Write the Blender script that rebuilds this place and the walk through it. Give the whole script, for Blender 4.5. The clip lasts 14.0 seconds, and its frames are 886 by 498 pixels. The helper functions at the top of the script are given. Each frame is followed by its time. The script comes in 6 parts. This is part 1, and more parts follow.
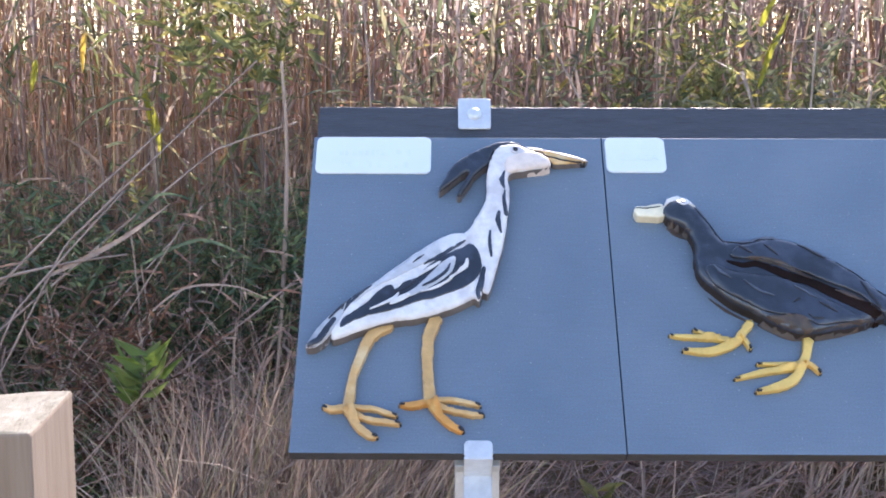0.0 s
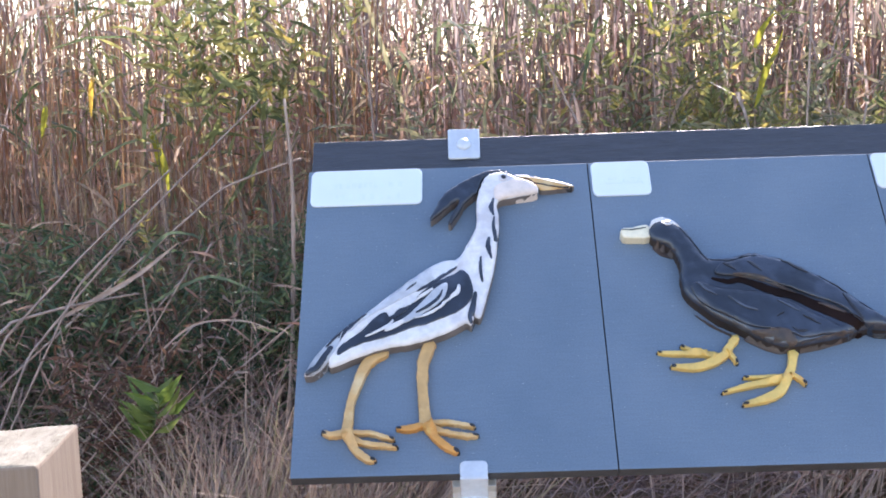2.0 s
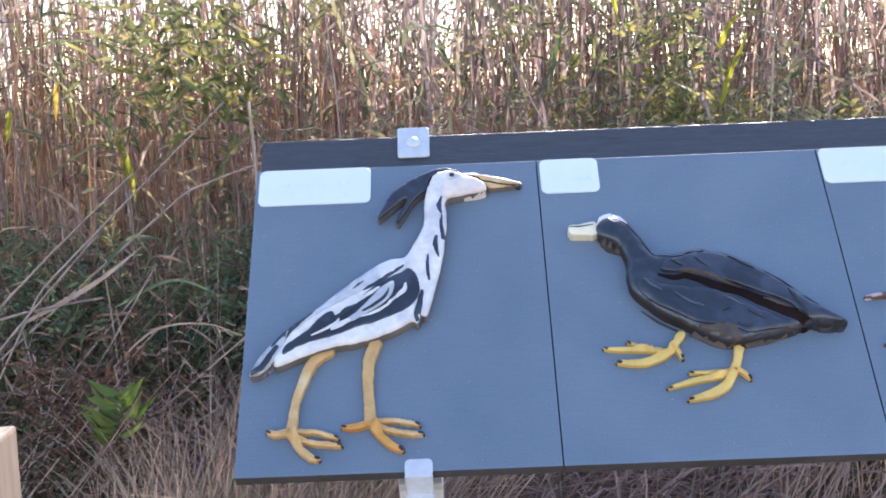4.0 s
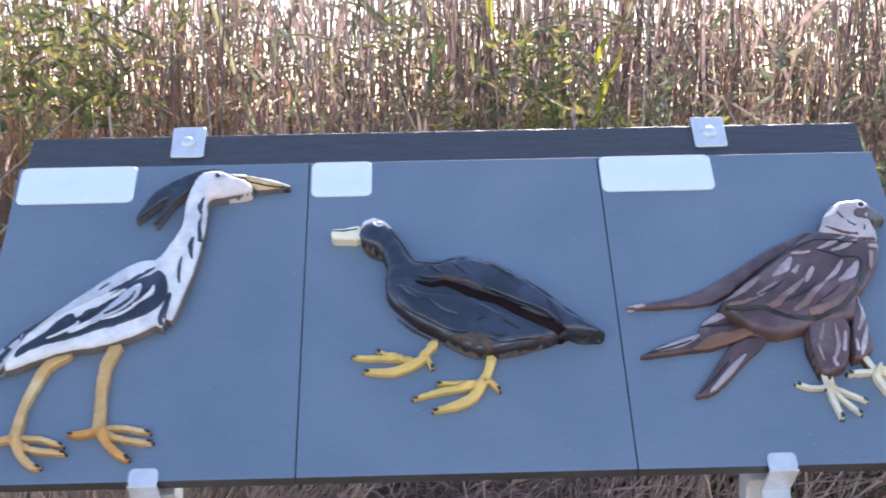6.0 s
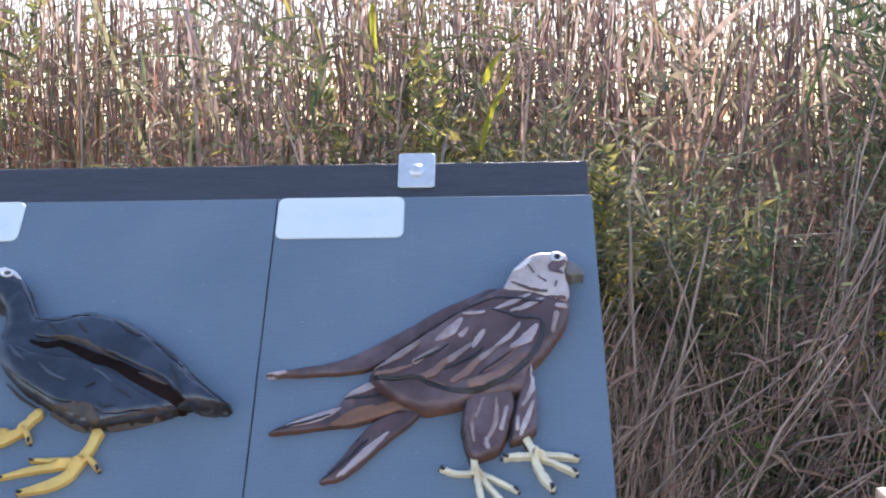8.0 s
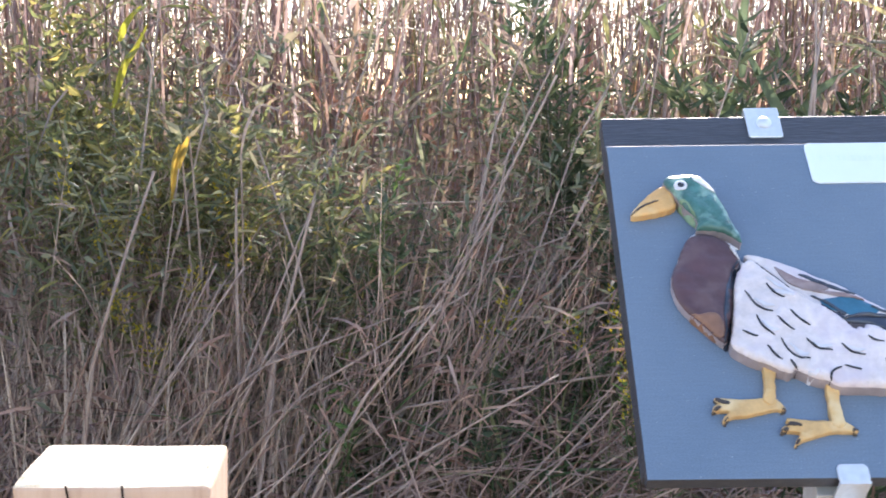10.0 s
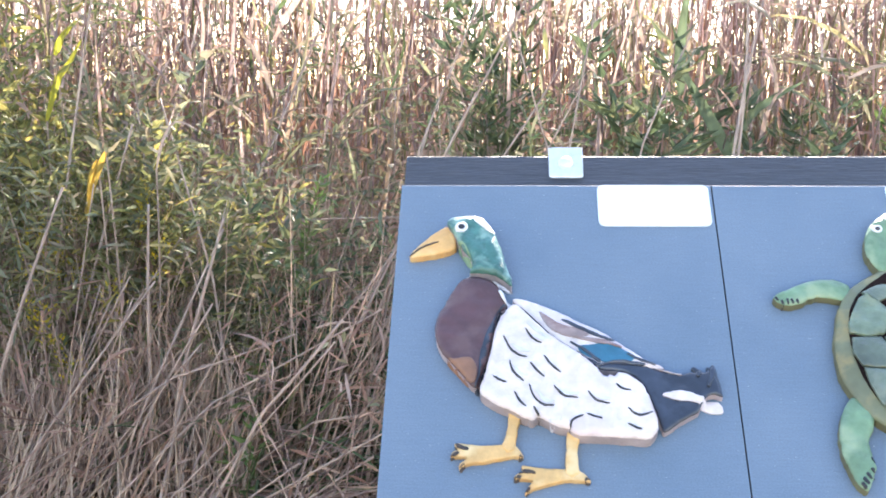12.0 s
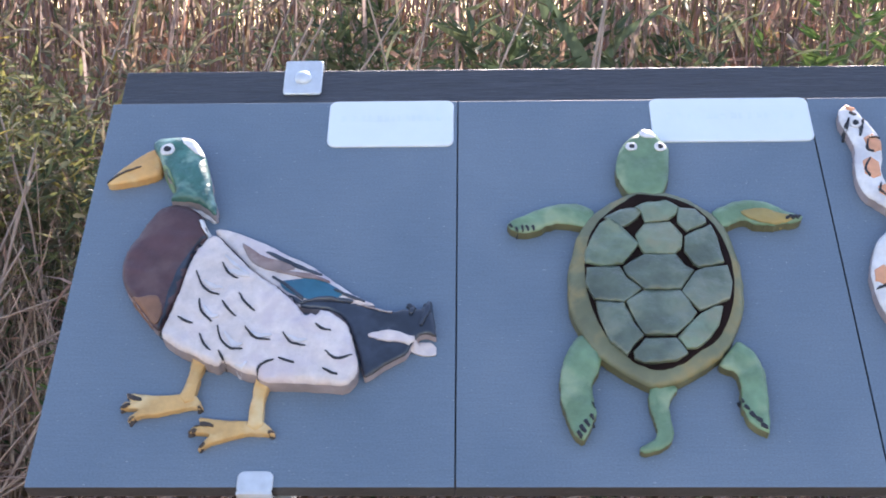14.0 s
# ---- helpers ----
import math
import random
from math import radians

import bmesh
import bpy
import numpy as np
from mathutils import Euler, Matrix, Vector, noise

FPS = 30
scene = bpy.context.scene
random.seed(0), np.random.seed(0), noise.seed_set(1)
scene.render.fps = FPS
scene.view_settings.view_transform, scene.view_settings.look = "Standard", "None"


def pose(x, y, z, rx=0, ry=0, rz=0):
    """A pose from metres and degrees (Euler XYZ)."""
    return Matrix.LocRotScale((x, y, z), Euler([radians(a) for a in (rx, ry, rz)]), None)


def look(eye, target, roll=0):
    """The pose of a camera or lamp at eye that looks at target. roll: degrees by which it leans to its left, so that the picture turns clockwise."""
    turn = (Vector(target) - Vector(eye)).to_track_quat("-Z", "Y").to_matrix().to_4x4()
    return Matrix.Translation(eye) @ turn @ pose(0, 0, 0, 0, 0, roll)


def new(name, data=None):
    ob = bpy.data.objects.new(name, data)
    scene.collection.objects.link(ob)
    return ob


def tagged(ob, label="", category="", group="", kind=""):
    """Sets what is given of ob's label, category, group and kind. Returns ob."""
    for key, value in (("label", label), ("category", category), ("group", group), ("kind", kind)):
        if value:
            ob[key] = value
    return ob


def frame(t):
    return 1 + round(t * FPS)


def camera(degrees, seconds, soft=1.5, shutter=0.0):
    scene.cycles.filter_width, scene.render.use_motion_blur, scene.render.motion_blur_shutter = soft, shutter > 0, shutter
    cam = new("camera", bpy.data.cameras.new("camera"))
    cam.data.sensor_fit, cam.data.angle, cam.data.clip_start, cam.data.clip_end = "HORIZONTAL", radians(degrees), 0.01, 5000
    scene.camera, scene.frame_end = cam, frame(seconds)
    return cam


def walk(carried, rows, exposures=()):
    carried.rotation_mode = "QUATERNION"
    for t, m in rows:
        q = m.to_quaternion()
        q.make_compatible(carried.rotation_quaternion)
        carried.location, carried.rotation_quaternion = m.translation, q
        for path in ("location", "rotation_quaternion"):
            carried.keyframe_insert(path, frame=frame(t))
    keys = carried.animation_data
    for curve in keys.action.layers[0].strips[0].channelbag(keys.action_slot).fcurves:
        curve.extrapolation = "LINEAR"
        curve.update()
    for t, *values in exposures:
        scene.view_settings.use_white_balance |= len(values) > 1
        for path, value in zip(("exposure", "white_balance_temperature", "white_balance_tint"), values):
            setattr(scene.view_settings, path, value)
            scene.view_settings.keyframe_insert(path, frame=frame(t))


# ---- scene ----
cam = camera(39.23, 14.0, soft=1.82, shutter=0.18)
# seconds, x, y, z, then turns about x, y and z in degrees
PATH = [
    (0, -0.2201, -1.8294, 1.4036, 81.012, -0.113, 0.378),
    (0.5, -0.2058, -1.8524, 1.4180, 81.658, 0.090, 0.650),
    (1, -0.1978, -1.8783, 1.4109, 81.810, 0.514, 0.669),
    (1.5, -0.1814, -1.8894, 1.3950, 82.546, 1.318, 0.362),
    (2, -0.1819, -1.8803, 1.4067, 82.409, 1.982, 0.953),
    (2.5, -0.1375, -1.8685, 1.4022, 81.989, 2.578, 1.333),
    (3, -0.1195, -1.8611, 1.4033, 82.255, 3.331, -0.176),
    (3.2, -0.1349, -1.8592, 1.4059, 82.196, 3.196, -0.554),
    (5.3, -0.0210, -1.9144, 1.3698, 83.474, 0.732, 1.913),
    (5.5, 0.0306, -1.9030, 1.3798, 82.632, 1.308, 1.089),
    (6, 0.1588, -1.8220, 1.3556, 83.543, 1.132, -1.174),
    (6.2, 0.2292, -1.7722, 1.3498, 82.595, -0.058, -0.944),
    (6.5, 0.3060, -1.6901, 1.3502, 82.057, -0.433, -1.743),
    (6.8, 0.3570, -1.6322, 1.3740, 81.714, -1.176, -3.446),
    (7, 0.3943, -1.6088, 1.3721, 82.867, -0.717, -4.522),
    (7.3, 0.4269, -1.5888, 1.3584, 83.699, -0.027, -5.445),
    (7.5, 0.4987, -1.5864, 1.3689, 83.569, 1.084, -2.679),
    (7.7, 0.5599, -1.5885, 1.3623, 83.794, 1.207, -0.522),
    (8, 0.6866, -1.6051, 1.3711, 84.337, 0.890, 1.815),
    (8.2, 0.7634, -1.6288, 1.3779, 85.181, 0.389, 1.682),
    (8.5, 0.8536, -1.6501, 1.3388, 85.511, 0.092, 1.269),
    (8.8, 0.9408, -1.6503, 1.3099, 85.446, 0.393, 0.317),
    (9, 0.9896, -1.6299, 1.3045, 84.443, 0.374, -1.519),
    (9.2, 1.0716, -1.5990, 1.3011, 84.332, 0.302, -2.757),
    (11.3, 1.5181, -1.5721, 1.4515, 80.332, -1.978, -5.212),
    (11.5, 1.5673, -1.5817, 1.4483, 81.739, -1.693, -4.488),
    (12, 1.6776, -1.6147, 1.4234, 82.580, -1.621, -1.482),
    (12.2, 1.7123, -1.6204, 1.4205, 82.230, -1.230, -1.152),
    (12.5, 1.7659, -1.6201, 1.4251, 82.060, -0.770, -1.177),
    (13, 1.8079, -1.5895, 1.4108, 83.106, -0.889, -2.335),
    (13.5, 1.9131, -1.5130, 1.3892, 82.075, -1.649, -2.404),
    (13.7, 1.9459, -1.4773, 1.3924, 80.716, -1.340, -2.908),
    (14, 1.9930, -1.4476, 1.3835, 80.051, -1.201, -3.190),
]
EXPOSURES = [(0.0, 1.81, 6760, 20), (6.5, 1.66, 6760, 20), (8.3, 1.52, 6850, 18), (9.2, 1.60, 6850, 19), (11.3, 2.55, 7350, 15), (12.3, 2.46, 7350, 15), (13.0, 2.16, 7250, 17), (13.6, 1.84, 7150, 20), (14.0, 1.70, 7150, 20)]
walk(cam, [(t, pose(x, y, z, a, b, c)) for t, x, y, z, a, b, c in PATH], EXPOSURES)

# ---- light ----
SUN_ELEVATION, SUN_AZIMUTH = radians(35), radians(15)  # azimuth from +y towards +x
world = bpy.data.worlds.new("sky")
scene.world = world
world.use_nodes = True
sky = world.node_tree.nodes.new("ShaderNodeTexSky")
sky.sky_type = "NISHITA"
sky.sun_disc = False
sky.sun_elevation, sky.sun_rotation = SUN_ELEVATION, SUN_AZIMUTH
sky.dust_density = 0.2
background = world.node_tree.nodes["Background"]
background.inputs["Strength"].default_value = 0.15
world.node_tree.links.new(sky.outputs["Color"], background.inputs["Color"])
sun_way = Vector((math.sin(SUN_AZIMUTH) * math.cos(SUN_ELEVATION), math.cos(SUN_AZIMUTH) * math.cos(SUN_ELEVATION), math.sin(SUN_ELEVATION)))
sun = new("sun", bpy.data.lights.new("sun", "SUN"))
sun.data.energy, sun.data.angle, sun.data.color = 4.0, radians(0.55), (1.0, 0.955, 0.90)
sun.matrix_world = look(sun_way * 30, (0, 0, 0))


# ---- materials ----
def node_material(name):
    m = bpy.data.materials.new(name)
    m.use_nodes = True
    return m, m.node_tree.nodes, m.node_tree.links, m.node_tree.nodes["Principled BSDF"]


def ramp(nodes, links, source, stops):
    r = nodes.new("ShaderNodeValToRGB")
    while len(r.color_ramp.elements) < len(stops):
        r.color_ramp.elements.new(0.5)
    for e, (place, colour) in zip(r.color_ramp.elements, stops):
        e.position, e.color = place, (*colour, 1)
    links.new(source, r.inputs["Fac"])
    return r.outputs["Color"]


def noise_node(nodes, links, scale, detail=4.0, stretch=None, roughness=0.55):
    coord = nodes.new("ShaderNodeTexCoord")
    n = nodes.new("ShaderNodeTexNoise")
    n.inputs["Scale"].default_value, n.inputs["Detail"].default_value, n.inputs["Roughness"].default_value = scale, detail, roughness
    if stretch:
        mapping = nodes.new("ShaderNodeMapping")
        mapping.inputs["Scale"].default_value = stretch
        links.new(coord.outputs["Object"], mapping.inputs["Vector"])
        links.new(mapping.outputs["Vector"], n.inputs["Vector"])
    else:
        links.new(coord.outputs["Object"], n.inputs["Vector"])
    return n.outputs["Fac"]


def mix_colour(nodes, links, fac, a, b, blend="MIX"):
    m = nodes.new("ShaderNodeMix")
    m.data_type, m.blend_type = "RGBA", blend
    for socket, value in ((m.inputs["Factor"], fac), (m.inputs[6], a), (m.inputs[7], b)):
        if hasattr(value, "is_linked"):
            links.new(value, socket)
        else:
            socket.default_value = value if isinstance(value, float) else (*value, 1)
    return m.outputs[2]


def bump(nodes, links, shader, heights):
    last = None
    for source, strength, distance in heights:
        b = nodes.new("ShaderNodeBump")
        b.inputs["Strength"].default_value, b.inputs["Distance"].default_value = strength, distance
        links.new(source, b.inputs["Height"])
        if last:
            links.new(last, b.inputs["Normal"])
        last = b.outputs["Normal"]
    links.new(last, shader.inputs["Normal"])


def paint(name, colour, spread=0.25, rough=0.55, scale=60.0, brush=(1, 1, 1), relief=0.002, second=None, streak=0.16):
    """Brushed paint on wood: a blotchy tone, finer streaks and a little relief."""
    m, nodes, links, shader = node_material(name)
    low, high = [c * (1 - spread) for c in colour], [min(1, c * (1 + spread)) for c in colour]
    broad = ramp(nodes, links, noise_node(nodes, links, 14.0, 3.0, brush), [(0.3, low), (0.7, high)])
    fine = noise_node(nodes, links, scale, 6.0, brush, 0.65)
    tone = ramp(nodes, links, fine, [(0.3, (1 - streak,) * 3), (0.7, (1 + streak * 0.6,) * 3)])
    out = mix_colour(nodes, links, 1.0, broad, tone, "MULTIPLY")
    if second:
        where = ramp(nodes, links, noise_node(nodes, links, 22.0, 4.0, brush), [(0.52, (0, 0, 0)), (0.66, (1, 1, 1))])
        out = mix_colour(nodes, links, where, out, second)
    links.new(out, shader.inputs["Base Color"])
    shader.inputs["Roughness"].default_value = rough
    bump(nodes, links, shader, [(noise_node(nodes, links, 32.0, 2.0, brush, 0.4), 0.7, relief * 2.0), (fine, 0.7, relief), (noise_node(nodes, links, 300.0, 3.0), 0.25, 0.0006)])
    return m


def glossy(material, coat, rough):
    shader = material.node_tree.nodes["Principled BSDF"]
    shader.inputs["Coat Weight"].default_value, shader.inputs["Coat Roughness"].default_value = coat, rough
    return material


def panel_paint():
    """Grey-blue panel paint, faint sideways brush marks and pale specks."""
    m, nodes, links, shader = node_material("panel_paint")
    broad = ramp(nodes, links, noise_node(nodes, links, 5.0, 5.0), [(0.3, (0.116, 0.165, 0.224)), (0.7, (0.154, 0.203, 0.262))])
    lines = noise_node(nodes, links, 26.0, 7.0, (1, 14, 1), 0.7)
    tone = ramp(nodes, links, lines, [(0.25, (0.91, 0.91, 0.91)), (0.75, (1.07, 1.07, 1.07))])
    base = mix_colour(nodes, links, 1.0, broad, tone, "MULTIPLY")
    specks = ramp(nodes, links, noise_node(nodes, links, 170.0, 1.0, (1, 3, 1)), [(0.74, (0, 0, 0)), (0.79, (1, 1, 1))])
    base = mix_colour(nodes, links, specks, base, (0.35, 0.37, 0.4))
    pits = ramp(nodes, links, noise_node(nodes, links, 420.0, 2.0, (1, 1.6, 1)), [(0.3, (0.86, 0.86, 0.86)), (0.7, (1.1, 1.1, 1.1))])
    base = mix_colour(nodes, links, 1.0, base, pits, "MULTIPLY")
    links.new(base, shader.inputs["Base Color"])
    shader.inputs["Roughness"].default_value = 0.48
    bump(nodes, links, shader, [(lines, 0.16, 0.0008)])
    return m


def metal(name, colour, rough, scale=90.0):
    m, nodes, links, shader = node_material(name)
    n = noise_node(nodes, links, scale, 3.0)
    links.new(ramp(nodes, links, n, [(0.3, [c * 0.85 for c in colour]), (0.7, colour)]), shader.inputs["Base Color"])
    shader.inputs["Metallic"].default_value = 0.35
    shader.inputs["Roughness"].default_value = rough
    bump(nodes, links, shader, [(n, 0.15, 0.0008)])
    return m


def timber(name="weathered_timber", age=(1.0, 1.0, 1.0)):
    """Pale sawn softwood, weathered, grain along z with knots and hair cracks."""
    m, nodes, links, shader = node_material(name)
    grain = noise_node(nodes, links, 34.0, 8.0, (1, 1, 0.05), 0.7)
    broad = noise_node(nodes, links, 9.0, 4.0, (1, 1, 0.25))
    wood = ramp(nodes, links, grain, [(place, [c * a for c, a in zip(tone, age)]) for place, tone in ((0.25, (0.38, 0.25, 0.175)), (0.5, (0.59, 0.43, 0.335)), (0.75, (0.68, 0.53, 0.43)))])
    worn = ramp(nodes, links, broad, [(0.35, (0.82, 0.70, 0.60)), (0.65, (1.08, 1.0, 0.94))])
    links.new(mix_colour(nodes, links, 0.8, wood, worn, "MULTIPLY"), shader.inputs["Base Color"])
    shader.inputs["Roughness"].default_value = 0.8
    bump(nodes, links, shader, [(grain, 0.5, 0.003)])
    return m


def end_grain(name, age):
    """The rough, grey, dirt-specked end of a sawn post."""
    m, nodes, links, shader = node_material(name)
    fine = noise_node(nodes, links, 130.0, 6.0, (1, 0.35, 1), 0.75)
    broad = noise_node(nodes, links, 22.0, 5.0)
    wood = ramp(nodes, links, fine, [(place, [c * age for c in tone]) for place, tone in ((0.30, (0.17, 0.14, 0.105)), (0.42, (0.37, 0.325, 0.26)), (0.6, (0.46, 0.415, 0.345)), (0.8, (0.58, 0.54, 0.47)))])
    stain = ramp(nodes, links, broad, [(0.35, (0.72, 0.70, 0.62)), (0.65, (1.05, 1.02, 0.98))])
    links.new(mix_colour(nodes, links, 0.9, wood, stain, "MULTIPLY"), shader.inputs["Base Color"])
    shader.inputs["Roughness"].default_value = 0.9
    bump(nodes, links, shader, [(fine, 0.8, 0.004)])
    return m


def plant(name, stops, glow=0.35, rough=0.6, scale=6.0):
    """Stalks and leaves: a colour for each piece by chance, light passing through."""
    m, nodes, links, shader = node_material(name)
    island = nodes.new("ShaderNodeNewGeometry").outputs["Random Per Island"]
    base = ramp(nodes, links, island, stops)
    stain = ramp(nodes, links, noise_node(nodes, links, scale, 4.0), [(0.3, (0.6, 0.58, 0.55)), (0.7, (1.15, 1.12, 1.05))])
    colour = mix_colour(nodes, links, 1.0, base, stain, "MULTIPLY")
    links.new(colour, shader.inputs["Base Color"])
    shader.inputs["Roughness"].default_value = rough
    through_light = nodes.new("ShaderNodeBsdfTranslucent")
    links.new(colour, through_light.inputs["Color"])
    mixed = nodes.new("ShaderNodeMixShader")
    mixed.inputs["Fac"].default_value = glow
    links.new(shader.outputs["BSDF"], mixed.inputs[1])
    links.new(through_light.outputs["BSDF"], mixed.inputs[2])
    links.new(mixed.outputs["Shader"], nodes["Material Output"].inputs["Surface"])
    return m


def soil():
    m, nodes, links, shader = node_material("soil")
    n = noise_node(nodes, links, 7.0, 8.0, None, 0.7)
    far = ramp(nodes, links, noise_node(nodes, links, 0.4, 3.0), [(0.35, (0.8, 0.75, 0.6)), (0.65, (1.0, 1.1, 0.8))])
    links.new(mix_colour(nodes, links, 1.0, ramp(nodes, links, n, [(0.3, (0.16, 0.105, 0.078)), (0.7, (0.30, 0.205, 0.155))]), far, "MULTIPLY"), shader.inputs["Base Color"])
    shader.inputs["Roughness"].default_value = 0.95
    bump(nodes, links, shader, [(n, 0.8, 0.03)])
    return m


PANEL = panel_paint()
BACKING = paint("dark_backing_paint", (0.045, 0.048, 0.06), 0.15, 0.5, 40.0, (1, 8, 1))
PLATE = paint("white_plate", (0.70, 0.76, 0.82), 0.01, 0.22, 30.0, relief=0.0003, streak=0.02)
PLATE_INK = paint("faded_ink", (0.64, 0.71, 0.79), 0.03, 0.4, streak=0.05)
ZINC = metal("galvanised_steel", (0.66, 0.69, 0.73), 0.38)
TIMBER = timber()
TIMBER_OLD = timber("greyed_timber", (0.45, 0.50, 0.52))
END_GRAIN = end_grain("end_grain", 1.45)
END_GRAIN_OLD = end_grain("greyed_end_grain", 0.72)
SOIL = soil()
WHITE = paint("white_paint", (0.74, 0.71, 0.71), 0.08, 0.42, 70.0, second=(0.56, 0.53, 0.55))
DUCK_WHITE = paint("rosy_white_paint", (0.68, 0.585, 0.565), 0.10, 0.45, 70.0, relief=0.004, second=(0.585, 0.49, 0.51))
CREAM = paint("cream_paint", (0.76, 0.68, 0.50), 0.1, 0.45)
PEACH = paint("peach_paint", (0.74, 0.62, 0.55), 0.08, 0.45)
BLACK = paint("black_paint", (0.018, 0.018, 0.022), 0.3, 0.4)
SLATE = glossy(paint("slate_black_paint", (0.014, 0.020, 0.034), 0.4, 0.36, 50.0, second=(0.030, 0.040, 0.064)), 0.6, 0.16)
# lighter slate for wing streaks and the painted-on sheen of nape and back
SLATE_STREAK_SHEEN = paint("slate_grey_sheen_paint", (0.075, 0.088, 0.115), 0.3, 0.35, 60.0)
DEEP_UMBER = paint("deep_umber_wood", (0.014, 0.007, 0.006), 0.4, 0.85, 70.0)
DEEP_UMBER.node_tree.nodes["Principled BSDF"].inputs["Specular IOR Level"].default_value = 0.12
UMBER = paint("umber_wood", (0.065, 0.043, 0.034), 0.4, 0.5, 70.0, second=(0.03, 0.026, 0.026))
BACK_GREY = paint("back_grey_paint", (0.50, 0.51, 0.55), 0.15, 0.45, 60.0, second=(0.68, 0.67, 0.68))
GREY_PAINT = paint("feather_grey_paint", (0.42, 0.44, 0.48), 0.15, 0.5, second=(0.2, 0.21, 0.24))
OCHRE = paint("ochre_paint", (0.64, 0.38, 0.15), 0.15, 0.45, second=(0.70, 0.50, 0.26))
ORANGE = paint("orange_paint", (0.66, 0.30, 0.07), 0.15, 0.5, second=(0.62, 0.42, 0.14))
YELLOW = paint("yellow_paint", (0.74, 0.49, 0.14), 0.12, 0.45, second=(0.74, 0.40, 0.11))
PLUM = paint("plum_brown_paint", (0.095, 0.055, 0.058), 0.4, 0.42, 60.0, second=(0.15, 0.10, 0.108))
FEATHER_PALE = paint("pale_feather_paint", (0.40, 0.32, 0.33), 0.25, 0.45, 70.0, second=(0.27, 0.19, 0.19))
FEATHER_BROWN = paint("brown_feather_paint", (0.24, 0.135, 0.105), 0.25, 0.45, 70.0, second=(0.16, 0.09, 0.08))
BEAK_OLIVE = paint("olive_beak_paint", (0.20, 0.19, 0.175), 0.3, 0.4, 60.0, second=(0.11, 0.105, 0.10))
MAUVE = paint("mauve_feather_paint", (0.30, 0.22, 0.21), 0.25, 0.45, second=(0.20, 0.12, 0.11))
PINK_GREY = paint("pink_grey_paint", (0.50, 0.42, 0.41), 0.2, 0.45, second=(0.34, 0.26, 0.25))
RUST = paint("rust_paint", (0.24, 0.115, 0.07), 0.3, 0.5, second=(0.14, 0.075, 0.055))
TEAL = glossy(paint("teal_green_paint", (0.040, 0.145, 0.125), 0.5, 0.35, 50.0, relief=0.004, second=(0.26, 0.42, 0.36), streak=0.4), 0.3, 0.2)
BLUE = paint("sea_blue_paint", (0.02, 0.12, 0.19), 0.2, 0.4)
LEAF_GREEN = glossy(paint("leaf_green_paint", (0.15, 0.255, 0.145), 0.25, 0.4, 45.0, relief=0.004, second=(0.25, 0.33, 0.20), streak=0.25), 0.3, 0.2)
OLIVE = paint("olive_paint", (0.16, 0.17, 0.10), 0.25, 0.5, 45.0, second=(0.25, 0.20, 0.09))
SCUTE = glossy(paint("scute_green_paint", (0.120, 0.155, 0.112), 0.4, 0.3, 45.0, relief=0.006, second=(0.18, 0.20, 0.145), streak=0.3), 0.5, 0.18)
PALE_LILAC = paint("pale_lilac_paint", (0.60, 0.57, 0.60), 0.1, 0.5)
TANGERINE = paint("tangerine_paint", (0.66, 0.36, 0.13), 0.15, 0.45, second=(0.70, 0.45, 0.2))
SCUTE_PALE = paint("pale_scute_paint", (0.16, 0.215, 0.15), 0.3, 0.3, 40.0, relief=0.006, second=(0.22, 0.235, 0.16), streak=0.3)
OLD_GOLD = paint("old_gold_paint", (0.36, 0.26, 0.09), 0.2, 0.5, second=(0.28, 0.22, 0.10))
WINE = paint("wine_brown_paint", (0.085, 0.040, 0.045), 0.3, 0.42, 60.0, second=(0.12, 0.066, 0.066))
EDGE_GREY = paint("sawn_edge_grey", (0.17, 0.145, 0.135), 0.25, 0.7)
EDGE_UMBER = paint("sawn_edge_umber", (0.030, 0.020, 0.017), 0.35, 0.8)
EDGE_RUST = paint("sawn_edge_rust", (0.145, 0.070, 0.048), 0.35, 0.7)
# soft lilac shade under white figures, put into the colour of their edges
EDGE_LILAC_SHADE = paint("shaded_edge_lilac", (0.36, 0.30, 0.31), 0.25, 0.6)
EDGE_OLIVE = paint("sawn_edge_olive", (0.15, 0.145, 0.075), 0.3, 0.6)
SNAKE_ORANGE = paint("coral_paint", (0.74, 0.34, 0.19), 0.15, 0.5)

STRAW = [(0.0, (0.335, 0.238, 0.239)), (0.25, (0.521, 0.396, 0.403)), (0.5, (0.618, 0.502, 0.515)), (0.75, (0.445, 0.370, 0.409)), (1.0, (0.819, 0.690, 0.700))]
REED = plant("reed_stalks", STRAW[:4] + [(0.93, (0.333, 0.310, 0.187)), (1.0, (0.22, 0.26, 0.11))], 0.72)
RUSTY = plant("rusty_stalks", [(0.0, (0.40, 0.225, 0.15)), (0.4, (0.58, 0.355, 0.235)), (0.75, (0.56, 0.425, 0.335)), (1.0, (0.76, 0.54, 0.34))], 0.55)
RUSTY_BLADE = plant("rusty_blades", [(0.0, (0.451, 0.231, 0.163)), (0.5, (0.551, 0.323, 0.257)), (0.8, (0.527, 0.357, 0.312)), (1.0, (0.653, 0.461, 0.217))], 0.45)
